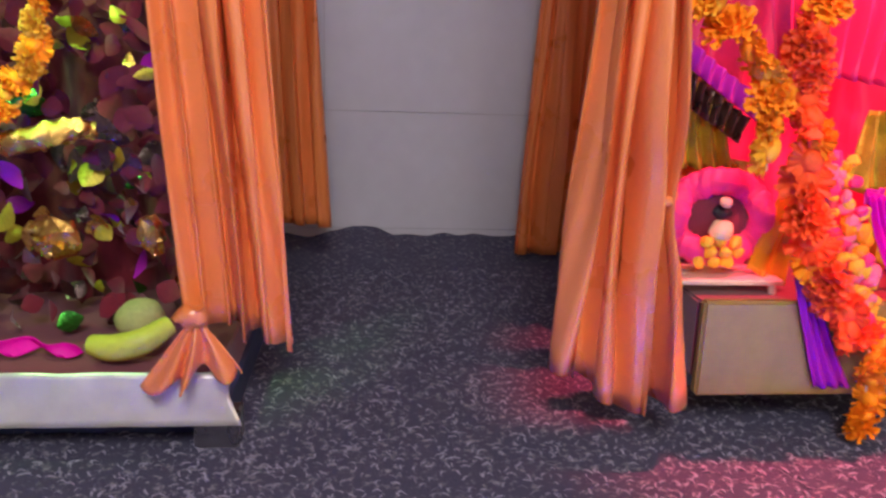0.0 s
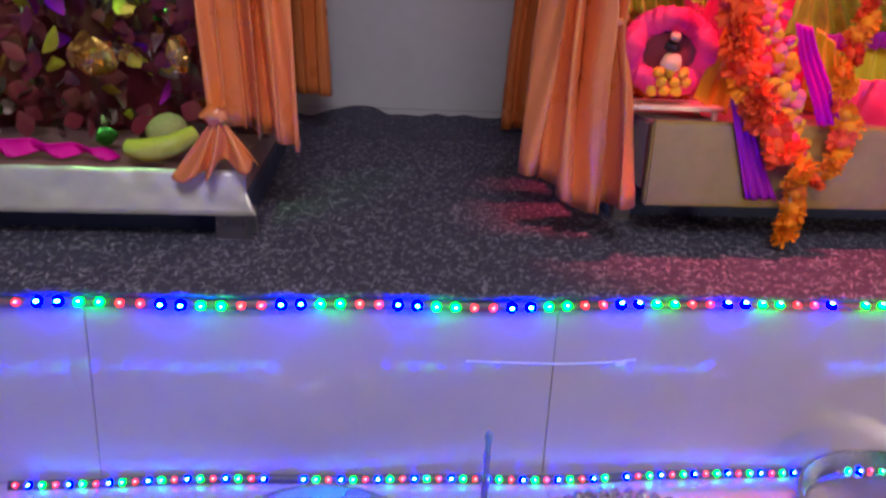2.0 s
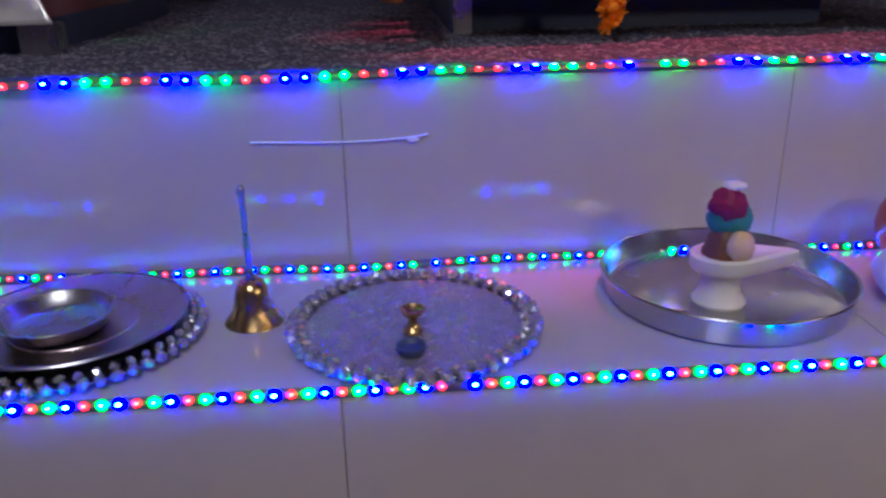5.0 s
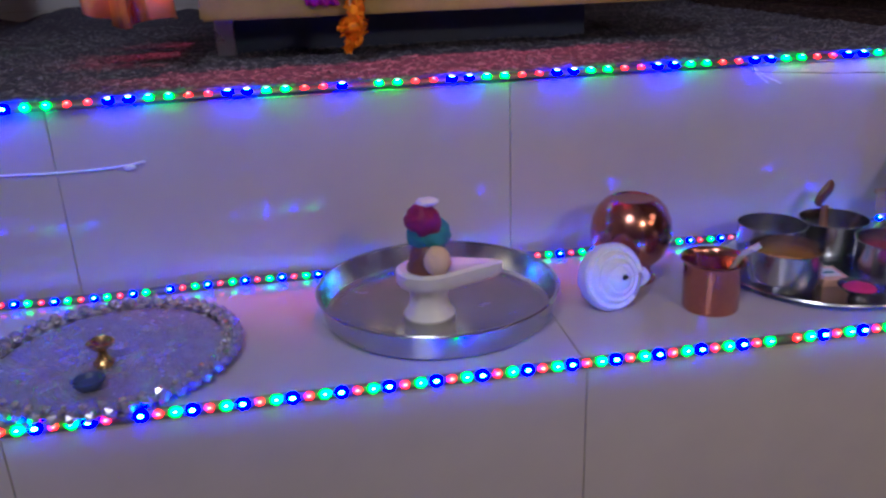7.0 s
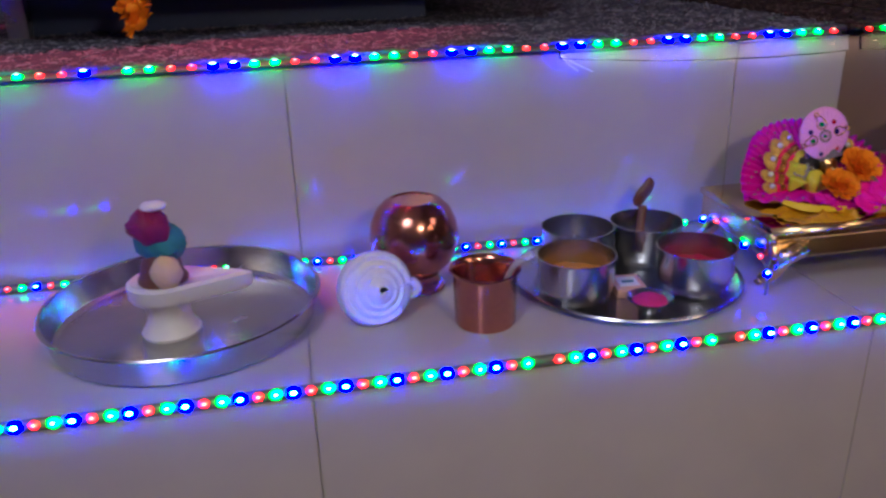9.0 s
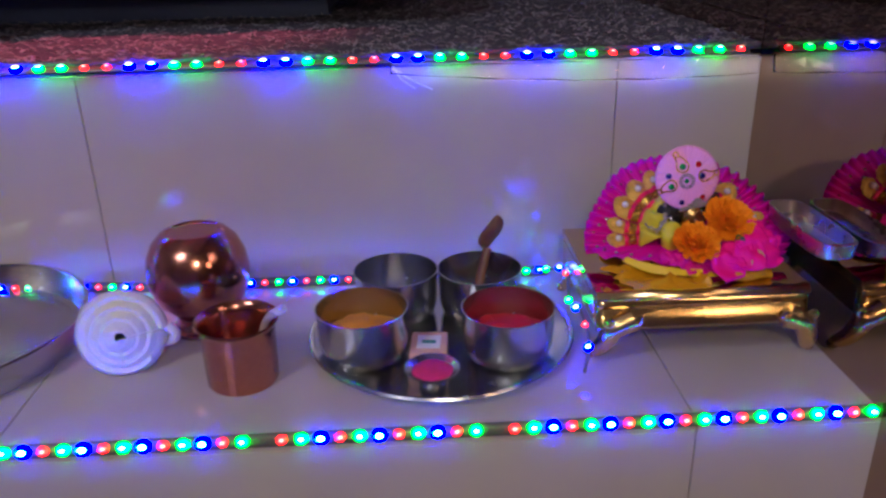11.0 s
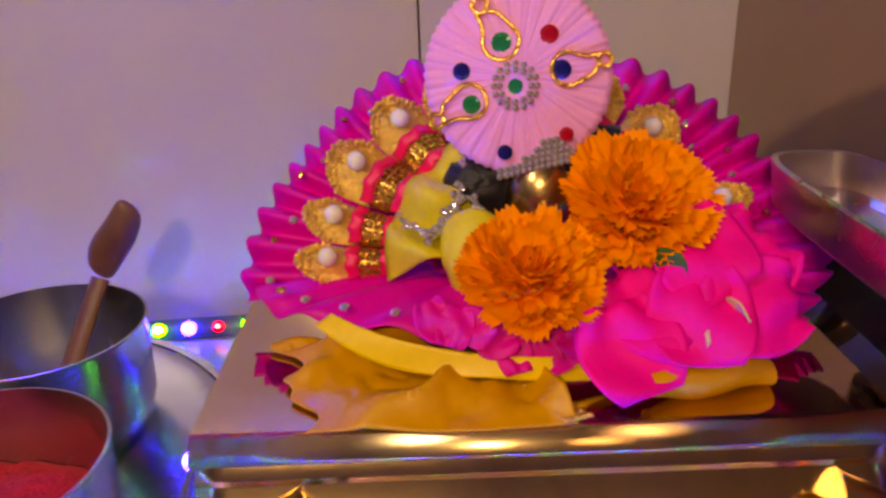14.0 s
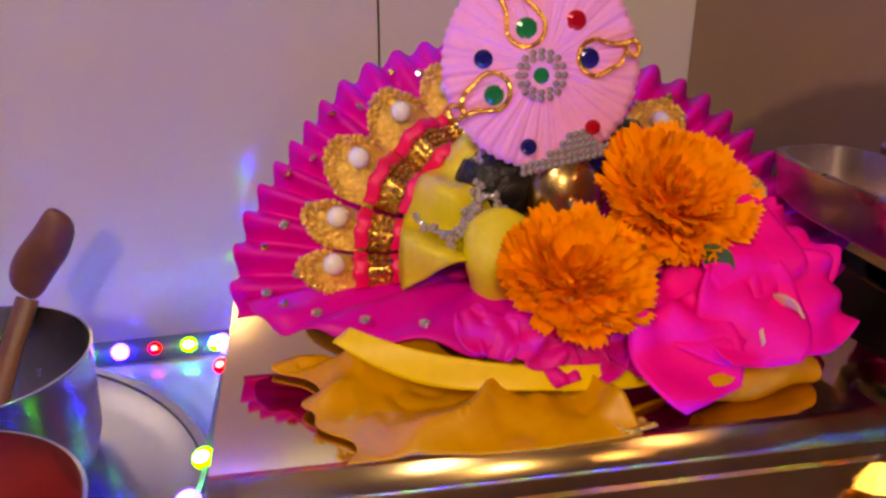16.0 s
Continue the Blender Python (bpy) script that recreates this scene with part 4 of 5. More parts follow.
def main_fold(u, v):
    left = 1.162 + 0.012 * (1 - v) + 0.004 * math.sin(11 * v) + 0.006 * noise.noise(Vector((0, v * 6, 1)))
    right = 1.240 - 0.013 * v
    x = left + (right - left) * u
    y = 0.3660 - 0.0015 * u + 0.0006 * math.sin(7 * u + 1) + (0.045 - 0.008 * u) * v
    rim = min(1.0, 0.12 + 5 * min(u, v, 0.25))
    return (x - 1.2, y - 0.385, 0.0004 + crumple(x, y) * rim)


def gold_border(u, v):
    x, y = 1.2400 - 0.0145 * v + 0.0075 * (u - 0.5), 0.3645 + 0.031 * v + 0.0020 * (u - 0.5)
    return (x - 1.2, y - 0.385, 0.0026 + 0.0012 * math.sin(3 + 5 * v) + 0.0005 * math.sin(60 * v))


mc = thing("mustard_cloth", "creased mustard silk cloth with a gold border", "cloth", 1.2, 0.385, SHELF_Z + 0.0656)
part("main_fold", sheet(main_fold, 96, 48), MUSTARD, mc, "broadly creased mustard silk", thick=0.0006, sharp=80)
part("gold_border", sheet(gold_border, 10, 50), LACE_GOLD, mc, "woven gold border", thick=0.0006)
roll = tube(smooth_path([(0.060, -0.010, 0.004), (0.068, -0.008, 0.0045), (0.076, -0.005, 0.0045), (0.092, -0.002, 0.004)], 8), 0.0044, 14, taper=lambda q: 0.85 + 0.25 * math.sin(math.pi * q))
part("rolled_end", lumpy(roll, 0.0022, 60), MUSTARD, mc, "rolled end of the cloth")

# doll: brass head with black hair, one mesh
HEAD = Vector((1.2385, 0.427, SHELF_Z + 0.1050))
bm = bmesh.new()
ball(0.0108, 20, (0.90, 0.92, 1.14), (0, 0, 0), bm)
ball(0.0030, 10, (0.6, 0.8, 1.4), (-0.0105, 0.0, -0.001), bm)
ball(0.0030, 10, (0.6, 0.8, 1.4), (0.0105, 0.0, -0.001), bm)
ball(0.0022, 10, (0.8, 1.0, 1.2), (0.0, -0.0105, -0.001), bm)
ball(0.0055, 12, (1, 1, 1.4), (0, 0.001, -0.013), bm)
n_face = len(bm.faces)
for c, s, q in (((-0.013, 0.005, 0.001), 0.0105, (1.25, 0.9, 0.95)), ((0.011, 0.006, 0.009), 0.010, (1.15, 0.9, 0.8)), ((0, 0.006, 0.006), 0.0115, (1, 0.9, 1)), ((-0.020, 0.004, -0.003), 0.007, (1, 0.9, 1))):
    ball(s, 16, q, c, bm)
bm.verts.ensure_lookup_table()
for i, f in enumerate(bm.faces):
    f.material_index = 0 if i < n_face else 1
for v in {v for f in bm.faces if f.material_index for v in f.verts}:
    v.co += noise.noise_vector(v.co * 160) * 0.0022 + Vector((0, 0, -0.0015 * math.sin(v.co.x * 900)))
finish(bm)
solo("doll", bm, [BRASS, HAIR], "small brass doll's head with black hair in a magenta dress", "doll", at=pose(*HEAD) @ Matrix.Scale(1.15, 4))

# pale pink cap
CAP = Vector((1.2318, 0.4285, SHELF_Z + 0.1395))
cap = thing("bonnet", "round pale pink pleated cap with gems and gold paisleys", "cap", *CAP)
cap.matrix_basis = look(CAP, CAP + Vector((0.08, 0.97, -0.20))) @ Matrix.Scale(1.07, 4)


def cap_disc(u, v):
    a = 2 * math.pi * u
    r = 0.0246 * v * (1 + (0.012 * math.sin(61 * a) if v > 0.9 else 0))
    z = 0.0035 * math.cos(v * 1.5) - 0.00022 * v * math.sin(64 * a) - 0.0003 * v * math.sin(27 * a + 1)
    return (r * math.cos(a), r * math.sin(a) * 1.02, z)


part("cap_face", sheet(cap_disc, 256, 12, closed=True), PINK, cap, thick=0.0008, sharp=70)
part("cap_back", lathe([(0.0246, -0.001), (0.023, -0.004), (0.012, -0.008), (0, -0.009)], 40), PINK, cap)
PX = 0.000152
for gx, gy, mat, s in ((-5, -17, GREEN_GEM, 17), (-28, 55, GREEN_GEM, 19), (-80, -47, GREEN_GEM, 17), (52, 68, RED_GEM, 17), (73, 9, BLUE_GEM, 18), (-97, 9, BLUE_GEM, 16), (-23, -130, BLUE_GEM, 14), (83, -100, RED_GEM, 13)):
    part("gem", lathe([(s * PX, 0), (s * PX * 0.95, 0.0006), (s * PX * 0.55, 0.0012), (0, 0.0012)], 12), mat, cap, at=pose(gx * PX, gy * PX, 0.0030 - 0.0018 * (math.hypot(gx, gy) / 180) ** 2), sharp=20)
TINY = dot_mesh("crystal", 0.0011, STONE_CLEAR, 1.0)
for ring, n in ((27, 12), (37, 16)):
    for i in range(n):
        a = 2 * math.pi * i / n
        place("crystal", TINY, cap, ((-5 + ring * math.cos(a)) * PX, (-17 + ring * math.sin(a)) * PX, 0.0038))
for gx, gy, turn, size in ((-30, 58, 112, 1.0), (84, 10, 5, 0.92), (-84, -42, 200, 0.95)):
    w = radians(turn)
    ahead, aside = Vector((math.cos(w), math.sin(w), 0)), Vector((-math.sin(w), math.cos(w), 0))
    home = Vector((gx, gy, 0))
    arc = [home + 31 * size * (ahead * math.cos(b) + aside * math.sin(b)) for b in [0.95 + 4.4 * k / 10 for k in range(11)]]
    curl = [home + size * (ahead * (68 + 14 * math.cos(b)) + aside * (10 + 14 * math.sin(b))) for b in (-2.6, -1.3, 0.0, 1.3, 2.6, 3.9)]
    line = smooth_path([home + size * (ahead * 56 + aside * 22), home + size * (ahead * 38 + aside * 20), *arc, home + size * (ahead * 46 - aside * 12), *curl], 5)
    part("paisley", tube([Vector((q.x * PX, q.y * PX, 0.0038 - 0.0018 * (math.hypot(q.x, q.y) / 180) ** 2)) for q in line], 0.00062, 6), GOLD_FOIL, cap, "twisted gold cord paisley")
for i in range(15):
    s = i / 14
    for k in range(1 + round(3 * math.exp(-((s - 0.55) / 0.22) ** 2)) + 1):
        place("crystal", TINY, cap, ((-32 + 150 * s) * PX, (-172 + 34 * s + 10.5 * k) * PX, 0.0030))


# ---- flowers ----
def marigold(r, layers, seed):
    """A ruffled head of many small curved petals."""
    rnd = random.Random(seed)
    bm = bmesh.new()
    ball(r * 0.55, 12, (1, 1, 0.55), (0, 0, 0), bm)
    for k in range(layers):
        f = k / (layers - 1)
        n = round(12 + 20 * f)
        base_tilt = 80 - 78 * f
        for i in range(n):
            a = 2 * math.pi * (i + rnd.uniform(-0.3, 0.3)) / n + k
            tilt = radians(base_tilt + rnd.uniform(-30, 24))
            L = r * (0.42 + 0.30 * f) * rnd.uniform(0.85, 1.15)
            w = r * 0.12 * rnd.uniform(0.8, 1.2)
            e = Vector((math.cos(a), math.sin(a), 0))
            s = Vector((-math.sin(a), math.cos(a), 0))
            d = e * math.cos(tilt) + Vector((0, 0, 1)) * math.sin(tilt)
            up = Vector((0, 0, 1)) * math.cos(tilt) - e * math.sin(tilt)
            spin = rnd.uniform(-0.9, 0.9)
            s, up = s * math.cos(spin) + up * math.sin(spin), up * math.cos(spin) - s * math.sin(spin)
            o = e * r * (0.05 + 0.42 * f) + Vector((0, 0, r * (0.28 - 0.22 * f)))
            rows = []
            for q, ww, lift in ((0, 0.5, 0), (0.55, 1.0, 0.06), (0.9, 1.1, 0.20), (1.0, 0.8, 0.10)):
                c = o + d * L * q + up * L * lift
                cup = up * w * 0.35 * rnd.uniform(0.4, 1.4)
                rows.append([bm.verts.new(c - s * w * ww + cup), bm.verts.new(c + up * w * rnd.uniform(-0.15, 0.15)), bm.verts.new(c + s * w * ww + cup)])
            for p0, p1 in zip(rows, rows[1:]):
                for j in range(2):
                    bm.faces.new((p0[j], p0[j + 1], p1[j + 1], p1[j]))
    for f in bm.faces:
        f.smooth = True
    return bm


def petal_mesh(seed):
    """One strap petal with a frilled tip, of unit length along y."""
    rnd = random.Random(seed)
    bend, frill = rnd.uniform(0.10, 0.34), rnd.uniform(0.02, 0.07)

    def at(u, v):
        w = 0.24 * (0.45 + 0.75 * math.sin(math.pi * (0.06 + 0.62 * v))) * (1.0 if v < 0.99 else 0.86)
        notch = 0.05 * math.cos(6 * math.pi * u) * (v > 0.99)
        return ((u - 0.5) * 2 * w, v + notch, bend * v * v - 0.16 * (0.5 - abs(u - 0.5)) * (1 - 0.4 * v) + frill * v * math.sin(9 * u + seed))
    bm = sheet(at, 6, 6)
    me = bpy.data.meshes.new("petal")
    bm.to_mesh(me)
    bm.free()
    me.materials.append(MARIGOLD)
    return me


PETALS = [petal_mesh(i) for i in range(6)]


def open_marigold(centre, r, seed, drop):
    rnd = random.Random(seed)
    base = thing("marigold", "fresh orange marigold laid on the doll's dress", "flower", *centre, group="offering flowers")
    base.matrix_basis = look(centre, (centre[0] + 0.03, centre[1] + 0.8, centre[2] - drop), 40 * seed)
    part("flower_core", lumpy(ball(r * 0.5, 14, (1, 1, 0.5)), r * 0.06, 200), MARIGOLD, base)
    rings = 8
    for k in range(rings):
        f = k / (rings - 1)
        n = round(8 + 20 * f)
        for i in range(n):
            a = 360 * (i + rnd.uniform(-0.3, 0.3)) / n + 25 * k
            size = r * (0.34 + 0.26 * f) * rnd.uniform(0.85, 1.18)
            ob = new("petal", rnd.choice(PETALS))
            ob.parent = base
            out = Matrix.Translation((0, r * (0.03 + 0.46 * f), r * (0.30 - 0.22 * f)))
            lean = pose(0, 0, 0, 62 - 50 * f + rnd.uniform(-14, 12), rnd.uniform(-24, 24), rnd.uniform(-10, 10))
            ob.matrix_basis = pose(0, 0, 0, 0, 0, a) @ out @ lean @ Matrix.Diagonal((size * rnd.uniform(0.8, 1.15), size, size, 1))
    return base


open_marigold((1.2314, 0.3930, SHELF_Z + 0.0925), 0.0178, 1, 1.2)
open_marigold((1.2612, 0.4060, SHELF_Z + 0.1070), 0.0188, 2, 0.8)
solo("leaf", sheet(lambda u, v: ((u - 0.5) * 0.008 * math.sin(math.pi * (0.05 + 0.9 * v)), -0.002 * abs(u - 0.5), v * 0.011), 6, 8), LEAF, "small green leaf beside the marigold", "leaf", at=pose(1.2700, 0.388, SHELF_Z + 0.0925, -20, -35, 10), thick=0.0005)


def rose_petal(w, l, seed):
    rnd = random.Random(seed)
    c1, c2 = rnd.uniform(0.0, 0.08), rnd.uniform(-0.05, 0.05)

    def at(u, v):
        x = (u - 0.5) * w * math.sin(math.pi * (0.10 + 0.78 * v)) ** 0.42
        y = v * l
        return (x, y, c1 * abs(u - 0.5) * w + c2 * l * v * v + 0.05 * w * math.sin(5 * u + 7 * v + seed) + 0.06 * w * v * v * math.sin(13 * u + seed))
    return sheet(at, 18, 10)


# wide petals heaped flat on the skirt, then small cupped ones along the frill
wide = ((-7, 11, 12), (5, 14, -20), (15, 5, -55), (-2, 1, 8), (9, -4, -30), (-11, -6, 40), (-19, -17, 20), (15, -7, -75), (0, -10, -5), (3, 7, 30))
for i, (side, rise, turn) in enumerate(wide):
    q = Vector((1.2730 + side * 0.00095, 0.3930 + rise * 0.00069, SHELF_Z + 0.0880 + rise * 0.00072)) + Vector((0, -0.72, 0.69)) * 0.0009 * i
    solo("rose_petal", rose_petal(0.0275, 0.0250, i), PETAL_PINK, "broad hot pink rose petal lying on the skirt", "petal", "rose petals", at=pose(*q, 46 + 4 * math.sin(2.1 * i), 5 * math.cos(1.9 * i), 0) @ pose(0, 0, 0, 0, 0, turn) @ pose(0, -0.0125, 0), thick=0.0004, sharp=80)
small = ((1.2060, 0.3860, 0.0868, 30), (1.2115, 0.3855, 0.0860, 160), (1.2166, 0.3850, 0.0849, 40), (1.2215, 0.3845, 0.0815, 280), (1.2260, 0.3840, 0.0785, 200), (1.2342, 0.3840, 0.0762, 20), (1.2385, 0.3845, 0.0775, 120), (1.2438, 0.3850, 0.0794, 250), (1.2505, 0.3860, 0.0838, 80), (1.2475, 0.3850, 0.0775, 300))
for i, (fx, fy, dz, turn) in enumerate(small):
    solo("rose_petal", rose_petal(0.0100, 0.0110, i + 20), PETAL_DEEP, "small curled purple-pink rose petal along the frill", "petal", "rose petals", at=pose(fx, fy, SHELF_Z + dz - 0.002, 50 + 16 * math.sin(3.1 * i), 10 * math.cos(1.7 * i), 0) @ pose(0, 0, 0, 0, 0, turn) @ pose(0, -0.005, 0), thick=0.0004, sharp=80)
for i, (fx, fy, dz, turn) in enumerate(((1.2795, 0.3800, 0.0800, 20), (1.2835, 0.3840, 0.0860, 70), (1.2900, 0.3960, 0.0925, 10))):
    solo("dried_petal", sheet(lambda u, v: ((v - 0.5) * 0.016, (u - 0.5) * 0.0035 + 0.003 * math.sin(4 * v), 0.002 * math.cos(5 * v)), 4, 10), CREAM, "pale curled dried petal", "petal", "dried petals", at=pose(fx, fy, SHELF_Z + dz, 60, 10, turn), thick=0.0005)


# ---- garlands on the right altar ----
def head_mesh(name, r, mat, seed):
    bm = marigold(r, 6, seed)
    me = bpy.data.meshes.new(name)
    bm.to_mesh(me)
    bm.free()
    me.materials.append(mat)
    return me


HEADS = {"o": head_mesh("marigold_head", 0.0155, MARIGOLD, 11), "r": head_mesh("marigold_head", 0.0155, MARIGOLD_RED, 12), "y": head_mesh("marigold_head", 0.0155, MARIGOLD_YELLOW, 13)}


def garland(label, points, y, kinds, step=0.0165, scale=1.0):
    base = thing("marigold_garland", label, "garland", points[0][0], y, points[0][1], group="marigold garlands")
    o = base.matrix_basis.translation.copy()
    line = smooth_path([(px, y, pz) for px, pz in points], 12)
    part("string", tube([q - o for q in line[::4]], 0.0012, 5), CREAM, base)
    run, last, i = step, line[0], 0
    for q in line:
        run += (q - last).length
        last = q
        if run >= step:
            run = 0
            ob = new("marigold_head", HEADS[kinds[i % len(kinds)]])
            ob.parent = base
            s = scale * random.uniform(0.88, 1.12)
            ob.matrix_basis = Matrix.Translation(q - o + Vector((random.uniform(-1, 1) * 0.003, random.uniform(-0.004, 0.002), 0))) @ Euler((radians(90 + random.uniform(-55, 55)), radians(random.uniform(-40, 40)), random.uniform(0, 6))).to_matrix().to_4x4() @ Matrix.Diagonal((s, s, s * 1.05, 1))
            i += 1
    return base


garland("thick red and orange marigold garland hanging in a loop", [(0.425, 1.16), (0.403, 1.09), (0.398, 1.04), (0.414, 1.0), (0.415, 0.951), (0.416, 0.916), (0.430, 0.876), (0.448, 0.838), (0.474, 0.801), (0.507, 0.762), (0.528, 0.735)], 0.722, "rrorrr", 0.021, 1.45)
garland("orange marigold garland side of the loop", [(0.590, 1.02), (0.572, 0.93), (0.562, 0.86), (0.575, 0.82), (0.581, 0.79), (0.572, 0.757), (0.549, 0.730), (0.532, 0.722)], 0.724, "roo", 0.0175, 1.05)
garland("drooping orange marigold tail below the loop", [(0.528, 0.730), (0.524, 0.705), (0.527, 0.672), (0.528, 0.652)], 0.724, "oo", 0.018, 1.05)
garland("yellow and orange marigold garland", [(0.28, 1.13), (0.318, 1.085), (0.352, 1.050), (0.376, 1.015), (0.375, 0.975), (0.374, 0.945)], 0.728, "oyo", 0.026, 1.5)
garland("orange marigold garland in the darker altar", [(-0.345, 1.16), (-0.360, 1.09), (-0.362, 1.05), (-0.378, 1.02), (-0.40, 0.99), (-0.43, 0.965), (-0.48, 0.955)], 0.80, "oy", 0.018, 1.0)

rnd = random.Random(8)
bm = bmesh.new()
for i in range(150):
    s = rnd.random()
    cx = 0.452 + (0.538 - 0.452) * s + rnd.uniform(-0.028, 0.022) * (1.2 - s)
    cz = 0.955 - 0.205 * s + rnd.uniform(-0.012, 0.012)
    n0 = len(bm.faces)
    ball(rnd.uniform(0.005, 0.010), 8, (1, 0.6, rnd.uniform(0.6, 1.2)), (cx, 0.738 + rnd.uniform(-0.008, 0.008), cz), bm)
    bm.faces.ensure_lookup_table()
    kind = rnd.choice((0, 1, 1, 2, 2, 3))
    for j in range(n0, len(bm.faces)):
        bm.faces[j].material_index = kind
lumpy(bm, 0.0025, 120)
solo("petal_cluster", bm, [MARIGOLD, CORAL, MARIGOLD_YELLOW, ROSE], "dense cluster of pink, orange and yellow petals", "flowers", kind="stuff")


def drape(name, label, a, b, c, d, y, mat, pleats, depth=0.006, lean=0.0):
    """A pleated cloth patch with corners a, b (top) and c, d (bottom), each (x, z)."""
    def at(u, v):
        top = (a[0] + (b[0] - a[0]) * u, a[1] + (b[1] - a[1]) * u)
        low = (c[0] + (d[0] - c[0]) * u, c[1] + (d[1] - c[1]) * u)
        x, z = top[0] + (low[0] - top[0]) * v, top[1] + (low[1] - top[1]) * v
        w = math.sin(2 * math.pi * pleats * u + 0.7 * math.sin(3 * v))
        return (x, y - lean * v + depth * w + 0.008 * noise.noise(Vector((x * 15, z * 15, y * 9))), z + 0.25 * depth * w * v)
    return solo(name, sheet(at, max(16, int(pleats * 8)), 14), mat, label, "cloth", "altar drapes", thick=0.0015)


solo("altar_backcloth", sheet(lambda u, v: (0.285 + 0.72 * u, 1.06 + 0.012 * math.sin(60 * u) + 0.02 * noise.noise(Vector((u * 20, v * 8, 0))), 0.79 + 0.95 * v), 160, 24), ROSE, "rose red backcloth hanging behind the altar", "cloth", "altar drapes", thick=0.002)
drape("drape", "olive gold brocade drape on the altar", (0.24, 1.10), (0.40, 1.02), (0.24, 0.93), (0.42, 0.92), 0.90, OLIVE_GOLD, 9)
drape("drape", "purple ruffled ribbon across brocade", (0.24, 1.145), (0.45, 1.00), (0.235, 1.115), (0.445, 0.975), 0.88, PURPLE, 14, 0.005)
drape("drape", "smoky grey pleated drape over brocade", (0.24, 1.115), (0.43, 0.985), (0.25, 1.06), (0.42, 0.955), 0.89, DULLFOIL, 16, 0.006)
drape("drape", "crumpled pink and gold cloth", (0.24, 0.945), (0.45, 0.93), (0.24, 0.80), (0.45, 0.80), 0.92, GOLD_FOIL, 7, 0.010)
drape("drape", "olive gold brocade skirt", (0.58, 1.00), (0.66, 1.00), (0.56, 0.90), (0.86, 0.885), 0.88, OLIVE_GOLD, 8)
drape("drape", "purple ruffled hem under brocade skirt", (0.58, 0.905), (0.90, 0.935), (0.58, 0.885), (0.90, 0.905), 0.862, PURPLE, 20, 0.005)
drape("drape", "yellow pleated skirt on the altar", (0.60, 0.89), (0.92, 0.905), (0.60, 0.80), (0.92, 0.80), 0.875, YELLOW, 13, 0.007)
drape("drape", "orange cloth leaf behind a garland", (0.44, 0.935), (0.47, 0.93), (0.405, 0.82), (0.455, 0.80), 0.80, MUSTARD, 2, 0.004)
drape("drape", "orange cloth leaf behind a garland", (0.56, 0.92), (0.59, 0.90), (0.56, 0.83), (0.62, 0.80), 0.80, MUSTARD, 2, 0.004)
drape("drape", "bright rose cloth heaped on the altar", (0.60, 0.855), (0.92, 0.85), (0.585, 0.79), (0.92, 0.79), 0.80, ROSE, 6, 0.012)
drape("drape", "pink tulle swag hung above the altar", (0.60, 1.13), (0.95, 1.08), (0.66, 1.0), (0.95, 0.94), 0.84, MAGENTA, 9, 0.010)
drape("drape", "pink tulle swag hung above the altar", (0.42, 1.16), (0.60, 1.16), (0.44, 1.05), (0.58, 1.03), 0.86, ROSE, 7, 0.010)
drape("drape", "purple ribbon beside the garland", (0.428, 0.83), (0.45, 0.82), (0.470, 0.700), (0.512, 0.700), 0.737, PURPLE, 3, 0.003)
drape("drape", "magenta ribbon beside the garland", (0.492, 0.925), (0.515, 0.92), (0.545, 0.800), (0.578, 0.805), 0.733, MAGENTA, 3, 0.003)

# small seated doll on the right altar, one mesh
seat = thing("silver_stool", "small silver stool under a seated doll", "stool", 0.372, 0.815, DECK_Z + 0.174)
part("seat_plate", box(-0.07, 0.07, -0.035, 0.035, 0.012, 0.018, 0.001), SILVER, seat)
for sx in (-0.06, 0.06):
    for sy in (-0.028, 0.028):
        part("leg", lathe([(0, 0), (0.004, 0), (0.005, 0.006), (0.0035, 0.012), (0, 0.012)], 12, cx=sx, cy=sy), SILVER, seat)
bm = bmesh.new()
counts = []
for i in range(34):
    a = 2 * math.pi * i / 34
    rr = 0.046 + 0.010 * math.sin(a)
    ball(0.017, 8, (1, 0.6, 1), (rr * math.cos(a) * 1.1, -0.006 * math.sin(5 * a), 0.058 + rr * math.sin(a) * 0.92), bm)
counts.append(len(bm.faces))
ball(0.040, 16, (1.05, 0.35, 1.0), (0, 0.008, 0.058), bm)
counts.append(len(bm.faces))
for c in ((0, -0.002, 0.071), (0.004, -0.003, 0.074)):
    ball(0.010, 12, (1.1, 0.7, 0.8), c, bm)
counts.append(len(bm.faces))
for i in range(9):
    ball(0.008, 8, (1, 0.8, 0.9), (-0.022 + 0.0055 * i, -0.014 - 0.004 * (i % 2), 0.030 + 0.012 * ((i * 5) % 3 - 1)), bm)
counts.append(len(bm.faces))
ball(0.012, 12, (1.2, 0.8, 1.05), (0, -0.013, 0.054), bm)
ball(0.007, 10, (1, 0.7, 1), (0, -0.016, 0.088), bm)
for i, f in enumerate(bm.faces):
    f.material_index = sum(i >= c for c in counts)
lumpy(bm, 0.003, 90)
solo("doll", bm, [ROSE, MAROON, HAIR, MARIGOLD_YELLOW, CREAM], "small seated doll wrapped in ruffled rose pink cloth", "doll", at=pose(0.366, 0.808, DECK_Z + 0.192))

